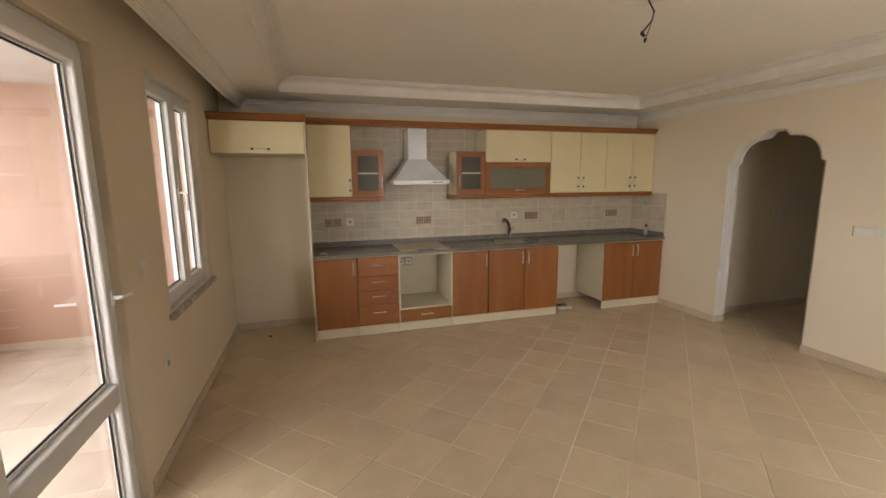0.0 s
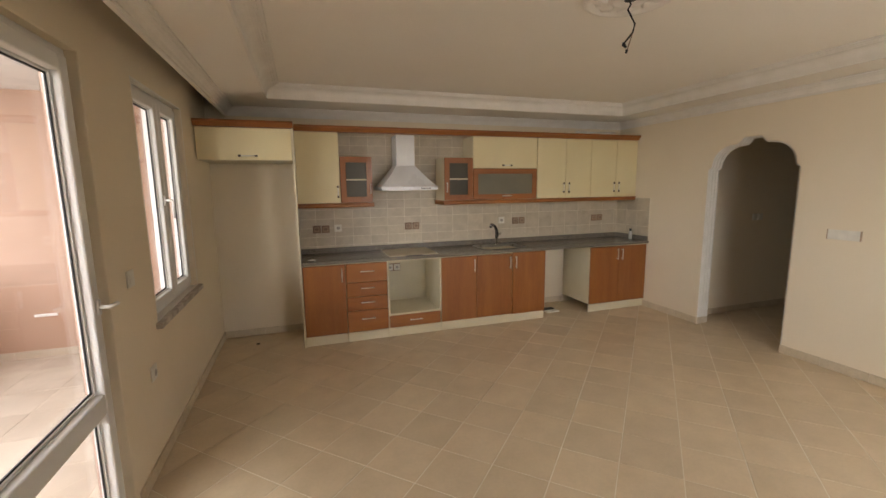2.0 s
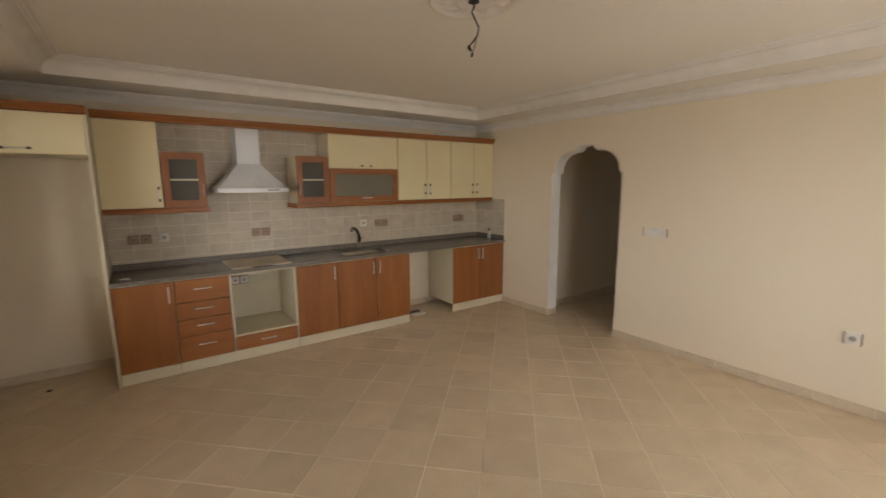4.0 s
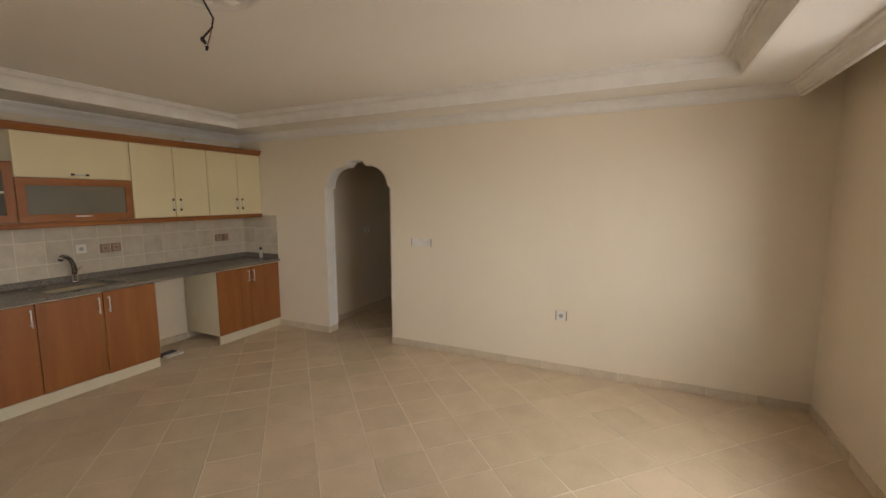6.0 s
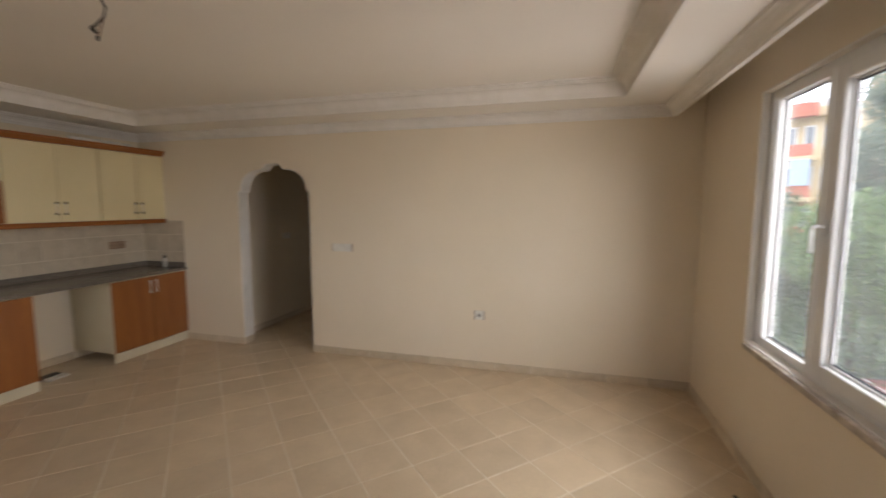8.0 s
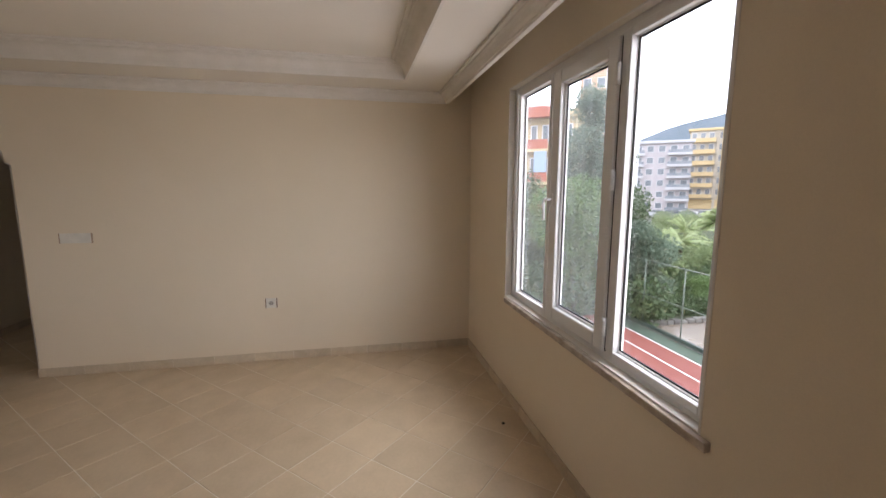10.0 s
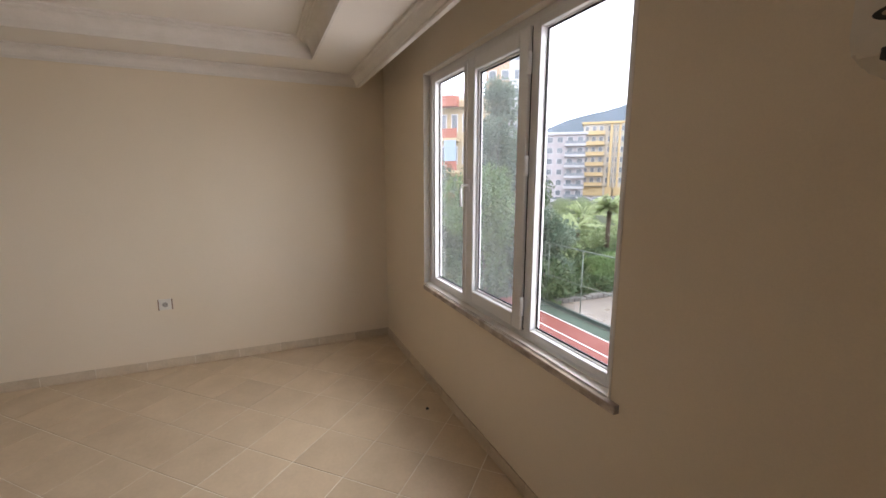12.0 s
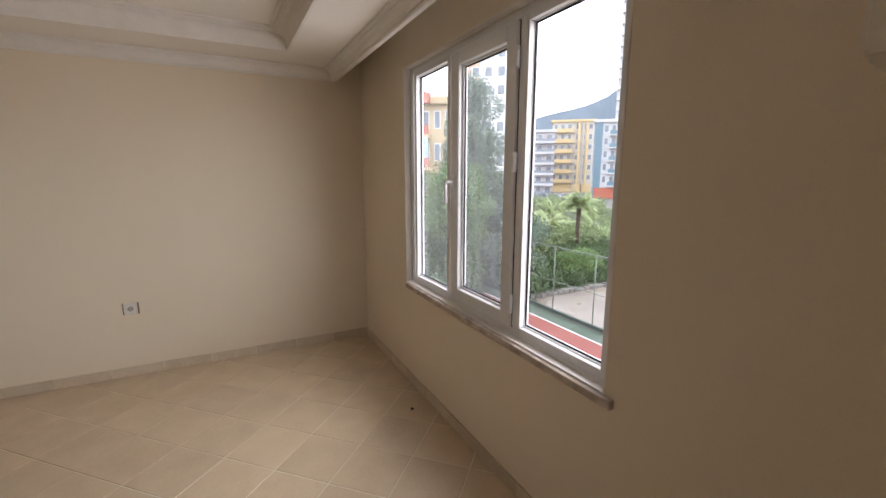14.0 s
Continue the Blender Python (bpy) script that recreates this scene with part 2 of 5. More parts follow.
# ---- plan ----
XL, XR, YS, YN = 0.085, 5.13, -5.92, 0.0   # faces of the room's walls
TOP, CEILZ, SOFZ, CORZ = 2.64, 2.52, 2.40, 2.315
PX, PY = 0.27, -5.685                       # edges of the ceiling by the curtain recess
TX0, TX1, TY0, TY1 = 0.678, 4.70, -5.268, -0.52   # the raised field of the ceiling
ARCH_Y, ARCH_HALF, WT = -1.818, 0.448, 0.15
HALL_Y0, HALL_Y1, HALL_X = -3.0, -1.16, 8.2
DOOR_Y0, DOOR_Y1, DOOR_Z = -3.50, -2.585, 2.16
WL_Y0, WL_Y1, WL_Z0, WL_Z1 = -1.99, -0.95, 0.80, 2.205
WW_X0, WW_X1, WW_Z0, WW_Z1 = 2.308, 4.135, 0.758, 2.24

# ---- walls ----


def wall(name, boxes, label, material=WALL):
    bm = bmesh.new()
    for b in boxes:
        slab(bm, *b)
    return solid(name, bm, material, label, "wall", "structure")


T = 0.115
wall("wall_kitchen", [(XL - T, XR + WT, YN, YN + 0.2, 0, TOP)], "beige painted plaster wall behind the kitchen units")
wall("wall_balcony_side", [
    (XL - T, XL, YS - T, DOOR_Y0, 0, TOP), (XL - T, XL, DOOR_Y0, DOOR_Y1, DOOR_Z, TOP), (XL - T, XL, DOOR_Y1, WL_Y0, 0, TOP),
    (XL - T, XL, WL_Y0, WL_Y1, 0, WL_Z0 - 0.035), (XL - T, XL, WL_Y0, WL_Y1, WL_Z1, TOP), (XL - T, XL, WL_Y1, YN, 0, TOP)],
    "beige painted wall with balcony door and window")
wall("wall_window_side", [
    (XL, WW_X0, YS - T, YS, 0, TOP), (WW_X0, WW_X1, YS - T, YS, 0, WW_Z0 - 0.042), (WW_X0, WW_X1, YS - T, YS, WW_Z1, TOP), (WW_X1, XR + WT, YS - T, YS, 0, TOP)],
    "beige painted wall with a wide three-part window")


def arch_outline():
    """The right half of the opening's top, from the crown down to the springing."""
    half = [(0.0, 2.03), (0.085, 2.03), (0.10, 2.012), (0.125, 1.985), (0.145, 1.972), (0.165, 1.968)]
    cx, cz, r, rz = 0.185, 1.755, 0.225, 0.213
    for k in range(0, 9):
        a = radians(90 - k * 11)
        half.append((cx + r * math.cos(a), cz + rz * math.sin(a)))
    half += [(0.415, 1.742), (0.432, 1.738), (0.440, 1.725), (ARCH_HALF, 1.72)]
    return half


def arch_wall():
    half = arch_outline()
    c = ARCH_Y
    bm = bmesh.new()
    slab(bm, XR, XR + WT, YS, c - ARCH_HALF, 0, TOP)
    slab(bm, XR, XR + WT, c + ARCH_HALF, YN, 0, TOP)
    full = [(c - u, z) for u, z in half[::-1]] + [(c + u, z) for u, z in half[1:]]
    for (u0, z0), (u1, z1) in zip(full, full[1:]):
        if abs(u1 - u0) > 1e-4:
            prism([(u0, z0), (u1, z1), (u1, TOP), (u0, TOP)], "x", XR, XR + WT, bm)
    bmesh.ops.remove_doubles(bm, verts=bm.verts, dist=0.0004)
    return solid("wall_arch", bm, WALL, "beige painted wall with a scalloped arched opening", "wall", "structure")


arch_wall()
wall("wall_hall_north", [(XR + WT, HALL_X, HALL_Y1, HALL_Y1 + 0.15, 0, TOP)], "beige painted wall of the dim hall")
wall("wall_hall_south", [(XR + WT, HALL_X, HALL_Y0 - 0.15, HALL_Y0, 0, TOP)], "beige painted wall of the dim hall")
wall("wall_hall_end", [(HALL_X, HALL_X + 0.15, HALL_Y0, HALL_Y1, 0, TOP)], "beige painted end wall of the dim hall")
solid("ceiling_hall", box(XR + WT, HALL_X, HALL_Y0, HALL_Y1, 2.52, 2.64), CEIL, "plain painted ceiling of the hall", "ceiling", "structure")

# white fluted lining round the arch
def arch_trim():
    half = arch_outline()
    full = [(-ARCH_HALF, 0.075)] + [(-u, z) for u, z in half[::-1]] + [(u, z) for u, z in half[1:]] + [(ARCH_HALF, 0.075)]
    ribs = [(-0.003, 0.004), (0.0, 0.010), (0.022, 0.010), (0.026, 0.005), (0.038, 0.005), (0.042, 0.010), (0.064, 0.010), (0.068, 0.005), (0.082, 0.005), (0.086, 0.010), (0.108, 0.010),
            (0.112, 0.005), (0.124, 0.005), (0.128, 0.010), (0.150, 0.010), (0.153, 0.004)]
    bm = bmesh.new()
    rows = []
    for i, (u, z) in enumerate(full):
        a, b = full[max(i - 1, 0)], full[min(i + 1, len(full) - 1)]
        du, dz = b[0] - a[0], b[1] - a[1]
        k = math.hypot(du, dz) or 1
        nu, nz = dz / k, -du / k
        rows.append([bm.verts.new((XR + x, ARCH_Y + u + nu * h, z + nz * h)) for x, h in ribs])
    for r0, r1 in zip(rows, rows[1:]):
        for j in range(len(ribs) - 1):
            bm.faces.new((r0[j], r0[j + 1], r1[j + 1], r1[j]))
    return solid("arch_trim", bm, PLASTER, "white fluted plaster lining of the arched opening", "trim", "structure")


arch_trim()

# ---- ceiling with raised field and cornices ----


def ring(x0, x1, y0, y1, profile):
    """A moulding round a rectangle: profile of (inward, height)."""
    bm = bmesh.new()
    rows = []
    for d, z in profile:
        rows.append([bm.verts.new(p) for p in ((x0 + d, y0 + d, z), (x1 - d, y0 + d, z), (x1 - d, y1 - d, z), (x0 + d, y1 - d, z))])
    for a, b in zip(rows, rows[1:]):
        for k in range(4):
            bm.faces.new((a[k], a[(k + 1) % 4], b[(k + 1) % 4], b[k]))
    return bm


def ceiling():
    bm = bmesh.new()
    slab(bm, XL - T, XR + WT, YS - T, YN + 0.2, TOP, TOP + 0.1)
    slab(bm, TX0 + 0.05, TX1 - 0.05, TY0 + 0.05, TY1 - 0.05, CEILZ, CEILZ + 0.04)
    for b in ((PX, TX0, PY, YN), (TX1, XR, PY, YN), (TX0, TX1, PY, TY0), (TX0, TX1, TY1, YN)):
        slab(bm, *b, SOFZ, SOFZ + 0.03)
    slab(bm, PX - 0.02, PX, PY, YN, CORZ, TOP)
    slab(bm, PX - 0.02, XR, PY - 0.02, PY, CORZ, TOP)
    return solid("ceiling", bm, CEIL, "off-white painted ceiling with a raised middle field", "ceiling", "structure")


ceiling()
curve = [(0.018 + 0.062 * (1 - math.cos(radians(a))), 2.418 + 0.072 * math.sin(radians(a))) for a in range(0, 91, 15)]
inner = [(0.0, 2.396), (0.016, 2.396), (0.018, 2.418)] + curve[1:] + [(0.088, 2.490), (0.092, 2.497), (0.105, 2.497), (0.108, 2.508), (0.128, 2.508), (0.132, 2.519)]
solid("cornice_inner", ring(TX0, TX1, TY0, TY1, inner), PLASTER, "white moulded plaster cornice round the raised field", "cornice", "structure")
outer = [(-0.0, CORZ - 0.003), (0.012, CORZ - 0.003), (0.014, CORZ + 0.012), (0.022, CORZ + 0.014), (0.03, CORZ + 0.034), (0.046, CORZ + 0.052), (0.062, CORZ + 0.06), (0.066, CORZ + 0.068), (0.084, CORZ + 0.07), (0.088, SOFZ - 0.002)]
solid("cornice_outer", ring(PX, XR, PY, YN, outer), PLASTER, "white moulded plaster cornice along wall and curtain recess", "cornice", "structure")

OT = 0.02   # outer render layer of the two outside walls
wall("outer_wall_balcony", [
    (XL - T - OT, XL - T, YS - T, DOOR_Y0, 0, TOP), (XL - T - OT, XL - T, DOOR_Y0, DOOR_Y1, DOOR_Z, TOP), (XL - T - OT, XL - T, DOOR_Y1, WL_Y0, 0, TOP),
    (XL - T - OT, XL - T, WL_Y0, WL_Y1, 0, WL_Z0 - 0.035), (XL - T - OT, XL - T, WL_Y0, WL_Y1, WL_Z1, TOP), (XL - T - OT, XL - T, WL_Y1, 0.06, 0, TOP)],
    "salmon pink rendered outside of the balcony wall", PINK)
wall("outer_wall_court", [
    (XL - T, WW_X0, YS - T - 0.02, YS - T, -4, 3), (WW_X0, WW_X1, YS - T - 0.02, YS - T, -4, WW_Z0 - 0.05), (WW_X0, WW_X1, YS - T - 0.02, YS - T, WW_Z1, 3), (WW_X1, XR + WT, YS - T - 0.02, YS - T, -4, 3)],
    "salmon pink rendered outside of the window wall", PINK)

# ---- balcony shell ----
BX = -2.05
wall("balcony_end_wall", [(BX - 0.15, XL - T, 0.06, 0.22, 0, 2.6)], "salmon pink rendered balcony end wall", PINK)
wall("balcony_back_wall", [(BX - 0.15, XL - T, -7.2, -7.05, 0, 2.6)], "salmon pink rendered balcony wall", PINK)
wall("balcony_parapet", [(BX - 0.15, BX, -7.05, 0.06, 0, 0.95)], "salmon pink rendered balcony parapet", PINK)
solid("balcony_ceiling", box(BX - 0.15, XL - T, -7.2, 0.22, 2.48, 2.6), WHITE_WALL, "white painted balcony ceiling", "ceiling", "structure")

# ---- windows and balcony door ----


def frame_ring(a0, a1, b0, b1, w, d0, d1, axis, bevel=0.006, wb=0.0):
    """A frame of four bars in the wall plane: a along the wall, b up, d through it."""
    bm = bmesh.new()
    v = wb or w
    for q in ((a0, a0 + w, b0, b1), (a1 - w, a1, b0, b1), (a0 + w, a1 - w, b0, b0 + v), (a0 + w, a1 - w, b1 - v, b1)):
        if axis == "y":
            s = box(d0, d1, q[0], q[1], q[2], q[3], bevel)
        else:
            s = box(q[0], q[1], d0, d1, q[2], q[3], bevel)
        me = bpy.data.meshes.new("tmp")
        s.to_mesh(me)
        s.free()
        bm.from_mesh(me)
        bpy.data.meshes.remove(me)
    return bm


def ring(a0, a1, b0, b1, w, d0, d1, bevel=0.003):
    """One welded rectangular frame in the x-z plane, d0 to d1 deep."""
    bm = bmesh.new()
    out, inn = ((a0, b0), (a1, b0), (a1, b1), (a0, b1)), ((a0 + w, b0 + w), (a1 - w, b0 + w), (a1 - w, b1 - w), (a0 + w, b1 - w))
    fo, fi, bo, bi = ([bm.verts.new((x, d, z)) for x, z in loop] for loop, d in ((out, d0), (inn, d0), (out, d1), (inn, d1)))
    for k in range(4):
        q = (k + 1) % 4
        for f in ((fo[k], fo[q], fi[q], fi[k]), (bo[q], bo[k], bi[k], bi[q]), (fo[q], fo[k], bo[k], bo[q]), (fi[k], fi[q], bi[q], bi[k])):
            bm.faces.new(f)
    bmesh.ops.recalc_face_normals(bm, faces=bm.faces[:])
    sharp = [e for e in bm.edges if e.calc_face_angle(0) > 0.5]
    bmesh.ops.bevel(bm, geom=sharp, offset=bevel, segments=2, affect="EDGES", profile=0.5)
    return bm


def at_wall(axis, a0, a1, b0, b1, d0, d1, bevel=0.0):
    return box(d0, d1, a0, a1, b0, b1, bevel) if axis == "y" else box(a0, a1, d0, d1, b0, b1, bevel)


def lever(parent, axis, a, z, d, s, drop=True):
    """A white window lever on its base plate; s is the way out of the wall."""
    p = part("handle", at_wall(axis, a - 0.014, a + 0.014, z - 0.035, z + 0.035, d, d + s * 0.012, 0.004), PVC, parent, "white lever handle")
    w = (lambda u, v, o: (o, u, v)) if axis == "y" else (lambda u, v, o: (u, o, v))
    pts = [w(a, z, d + s * 0.01), w(a, z, d + s * 0.045)] + ([w(a, z - 0.02, d + s * 0.052), w(a, z - 0.12, d + s * 0.05)] if drop else [w(a + 0.015, z, d + s * 0.052), w(a + 0.075, z - 0.004, d + s * 0.05)])
    part("lever", tube(pts, 0.009, 8), PVC, p)


def pane_set(parent, axis, a0, a1, b0, b1, d, material, bead=0.014):
    """A pane with its black gasket and white bead."""
    part("pane", at_wall(axis, a0 - 0.004, a1 + 0.004, b0 - 0.004, b1 + 0.004, d - 0.003, d + 0.003), material, parent, "clear glass pane").visible_shadow = False
    part("gasket", frame_ring(a0 - 0.003, a1 + 0.003, b0 - 0.003, b1 + 0.003, 0.007, d + 0.004, d + 0.010, axis, 0), RUBBER, parent)
    part("bead", frame_ring(a0 - bead, a1 + bead, b0 - bead, b1 + bead, bead - 0.003, d - 0.006, d + 0.020, axis, 0.003), PVC, parent)


def window_w():
    w = tagged(new("window_1"), "white plastic three-part window with closed sashes", "window", kind="structure")
    d = YS - 0.045
    z0, z1 = WW_Z0 + 0.004, WW_Z1
    part("window_frame", frame_ring(WW_X0, WW_X1, z0, z1, 0.05, d - 0.06, d, "x"), PVC, w)
    for x, h in ((2.8885, 0.0215), (3.50, 0.035)):
        part("mullion", box(x - h, x + h, d - 0.06, d + 0.006, z0 + 0.05, z1 - 0.05, 0.004), PVC, w)
    # fixed panes in their own slim frames
    for x0, x1, m in ((3.588, 4.02, DIRTY), (2.374, 2.852, GLASS)):
        part("pane_frame", frame_ring(x0 - 0.04, x1 + 0.04, 0.783, 2.205, 0.036, d - 0.05, d + 0.004, "x", 0.004), PVC, w)
        pane_set(w, "x", x0, x1, 0.828, 2.163, d - 0.040, m)
    sash = part("sash", frame_ring(2.914, 3.497, 0.797, 2.19, 0.077, d - 0.03, d + 0.022, "x", 0.008), PVC, w, "white opening sash")
    pane_set(sash, "x", 3.008, 3.405, 0.888, 2.10, d - 0.022, DIRTY)
    # black strip put in to draw the shade of the gap
    part("sash_gap_shade", box(2.9105, 2.9135, d - 0.03, d + 0.0065, 0.805, 2.185), RUBBER, w, "black strip for the shade in the gap beside the sash")
    for z in (0.926, 1.588, 2.032):
        part("hinge", tube([(2.906, d + 0.022, z - 0.045), (2.906, d + 0.022, z - 0.02), (2.906, d + 0.022, z + 0.02), (2.906, d + 0.022, z + 0.045)], [0.011, 0.012, 0.012, 0.011], 10), PVC, w)
    lever(w, "x", 3.47, 1.492, d + 0.022, 1)
    part("window_sill", box(WW_X0 - 0.043, WW_X1 - 0.04, YS - 0.05, YS + 0.024, WW_Z0 - 0.034, WW_Z0, 0.004), MARBLE, w, "worn beige marble sill")
    part("reveal_bead", frame_ring(WW_X0 - 0.001, WW_X1 + 0.001, WW_Z0, WW_Z1 + 0.001, 0.008, YS - 0.044, YS + 0.002, "x", 0), PLASTER, w, "white plaster edge of the opening")
    part("outer_sill", box(WW_X0, WW_X1, YS - T - 0.05, YS - 0.106, WW_Z0 - 0.06, WW_Z0 - 0.03), PINK, w)


def window_l():
    w = tagged(new("window_2"), "white plastic two-sash window towards the balcony", "window", kind="structure")
    d = XL - 0.045
    z0, z1 = WL_Z0 + 0.004, WL_Z1
    part("window_frame", frame_ring(WL_Y0, WL_Y1 - 0.036, z0, z1, 0.05, d - 0.06, d, "y"), PVC, w)
    part("plaster_return", box(XL - T + 0.001, XL - 0.001, WL_Y1 - 0.035, WL_Y1 - 0.0015, z0, z1 - 0.002), WALL, w, "beige plaster return beside the frame")
    mid = (WL_Y0 + WL_Y1) / 2
    part("mullion", box(d - 0.06, d - 0.001, mid - 0.03, mid + 0.03, z0 + 0.05, z1 - 0.05, 0.004), PVC, w)
    for y0, y1 in ((WL_Y0 + 0.03, mid + 0.01), (mid + 0.014, WL_Y1 - 0.07)):
        sash = part("sash", frame_ring(y0, y1, z0 + 0.03, z1 - 0.03, 0.07, d - 0.03, d + 0.018, "y", 0.008), PVC, w, "white opening sash")
        pane_set(sash, "y", y0 + 0.08, y1 - 0.08, z0 + 0.11, z1 - 0.11, d - 0.026, GLASS)
    part("outer_reveal", frame_ring(WL_Y0 - 0.002, WL_Y1 + 0.002, WL_Z0 - 0.030, WL_Z1 + 0.002, 0.008, XL - T - OT + 0.001, d - 0.061, "y", 0), PINK, w, "salmon pink outer edge of the opening")
    lever(w, "y", mid - 0.03, 1.51, d + 0.018, 1)
    part("window_sill", box(XL - 0.05, XL + 0.035, WL_Y0 - 0.035, WL_Y1 + 0.035, WL_Z0 - 0.035, WL_Z0, 0.004), MARBLE, w, "worn brown marble sill")
    part("reveal_bead", frame_ring(WL_Y0 - 0.001, WL_Y1 + 0.001, WL_Z0, WL_Z1 + 0.001, 0.008, XL - 0.044, XL + 0.002, "y", 0), PLASTER, w, "white plaster edge of the opening")


def balcony_door():
    w = tagged(new("door_1"), "closed white plastic balcony door with two glass panes", "door", kind="structure")
    d = XL - 0.04
    y0, y1, z1 = DOOR_Y0, DOOR_Y1, DOOR_Z
    part("door_frame", frame_ring(y0, y1, 0.002, z1, 0.055, d - 0.06, d, "y"), PVC, w)
    part("outer_reveal", frame_ring(y0 - 0.002, y1 + 0.002, 0.003, z1 + 0.002, 0.008, XL - T - OT + 0.001, d - 0.061, "y", 0, 0.001), PINK, w, "salmon pink outer edge of the opening")
    leaf0, leaf1 = y0 + 0.04, y1 - 0.035
    leaf = part("door_leaf", frame_ring(leaf0, leaf1, 0.03, z1 - 0.035, 0.066, d - 0.04, d + 0.02, "y", 0.008, 0.07), PVC, w, "white plastic door leaf")
    part("rail", box(d - 0.04, d + 0.019, leaf0 + 0.062, leaf1 - 0.062, 0.592, 0.687, 0.008), PVC, leaf)
    pane_set(leaf, "y", leaf0 + 0.08, leaf1 - 0.08, 0.703, z1 - 0.118, d - 0.034, GLASS)
    pane_set(leaf, "y", leaf0 + 0.08, leaf1 - 0.08, 0.115, 0.576, d - 0.034, GLASS)
    lever(leaf, "y", leaf1 - 0.033, 1.075, d + 0.02, 1, drop=False)
    part("casing", frame_ring(y0 - 0.05, y1 + 0.05, 0.001, z1 + 0.05, 0.046, XL - 0.002, XL + 0.003, "y", 0.001), WALL, w, "plastered edge of the opening")


window_w()
window_l()
balcony_door()

# ---- kitchen ----
KF = -0.585            # face of the base units' doors
WF = -0.345            # face of the wall units' doors
CT0, CT1 = 0.832, 0.862


def bar_handle(parent, x, y, z, length, upright=True, caps=True):
    d = (0, 0, 1) if upright else (1, 0, 0)
    h = length / 2
    e = [(x - d[0] * h, y - 0.026, z - d[2] * h), (x + d[0] * h, y - 0.026, z + d[2] * h)]
    bm = tube(e, 0.0055, 8)
    for s in (-0.78, 0.78):
        c = (x + d[0] * h * s, y, z + d[2] * h * s)
        tube([c, (c[0], y - 0.026, c[2])], 0.005, 8, bm)
    hd = part("handle", bm, STEEL, parent, "brushed steel bar handle")
    if caps:
        for s in (-0.86, 0.86):
            c = (x + d[0] * h * s, y - 0.026, z + d[2] * h * s)
            o = (d[0] * 0.011, 0, d[2] * 0.011)
            part("handle_cap", tube([(c[0] - o[0], c[1], c[2] - o[2]), (c[0] + o[0], c[1], c[2] + o[2])], 0.009, 8), BRONZE, hd)


def carcass(parent, x0, x1, y0, z0, z1, material=CARCASS, back=True):
    """Open box of boards: two sides, bottom, top, back."""
    t = 0.018
    for a, b in ((x0, x0 + t), (x1 - t, x1)):
        part("side_panel", box(a, b, y0, -0.022, z0, z1, 0.0015), material, parent)
    part("bottom_panel", box(x0 + t, x1 - t, y0, -0.022, z0, z0 + t), material, parent)
    part("top_panel", box(x0 + t, x1 - t, y0, -0.022, z1 - t, z1), material, parent)
    if back:
        part("back_panel", box(x0 + t, x1 - t, -0.03, -0.024, z0 + t, z1 - t), material, parent)


def front(parent, name, x0, x1, z0, z1, y, material, label=""):
    return part(name, box(x0 + 0.0026, x1 - 0.0026, y, y + 0.018, z0 + 0.0026, z1 - 0.0026, 0.0022), material, parent, label)


def plinth(parent, x0, x1):
    part("plinth", box(x0 + 0.001, x1 - 0.001, KF + 0.012, KF + 0.028, 0.002, 0.096, 0.002), CARCASS, parent, "ivory plinth board")


def base_doors(name, x0, x1, splits, handles, label, tilt=None):
    u = thing(name, ((x0 + x1) / 2, -0.3, 0), label, "cabinet", "kitchen base units")
    carcass(u, x0, x1, KF + 0.02, 0.1, CT0 - 0.002)
    xs = [x0, *splits, x1]
    for i, (a, b) in enumerate(zip(xs, xs[1:])):
        y = KF - (0.006 if tilt == i else 0)
        d = front(u, "door", a, b, 0.1 - (0.004 if tilt == i else 0), 0.826 - (0.0 if tilt == i else 0.006), y, WOOD, "cherry laminate door")
        bar_handle(d, handles[i], y, 0.715, 0.14, caps=False)
    plinth(u, x0, x1)
    return u


def drawer_unit(x0, x1):
    u = thing("drawer_cabinet", ((x0 + x1) / 2, -0.3, 0), "cherry laminate base cabinet with four drawers", "cabinet", "kitchen base units")
    carcass(u, x0, x1, KF + 0.02, 0.1, CT0 - 0.002)
    for a, b in ((0.1, 0.325), (0.325, 0.472), (0.472, 0.624), (0.624, 0.82)):
        d = front(u, "drawer", x0, x1, a, b, KF, WOODH, "cherry laminate drawer front")
        bar_handle(d, (x0 + x1) / 2, KF, b - 0.085 if a == 0.1 else (a + b) / 2 + 0.015, 0.14, upright=False, caps=False)
    plinth(u, x0, x1)


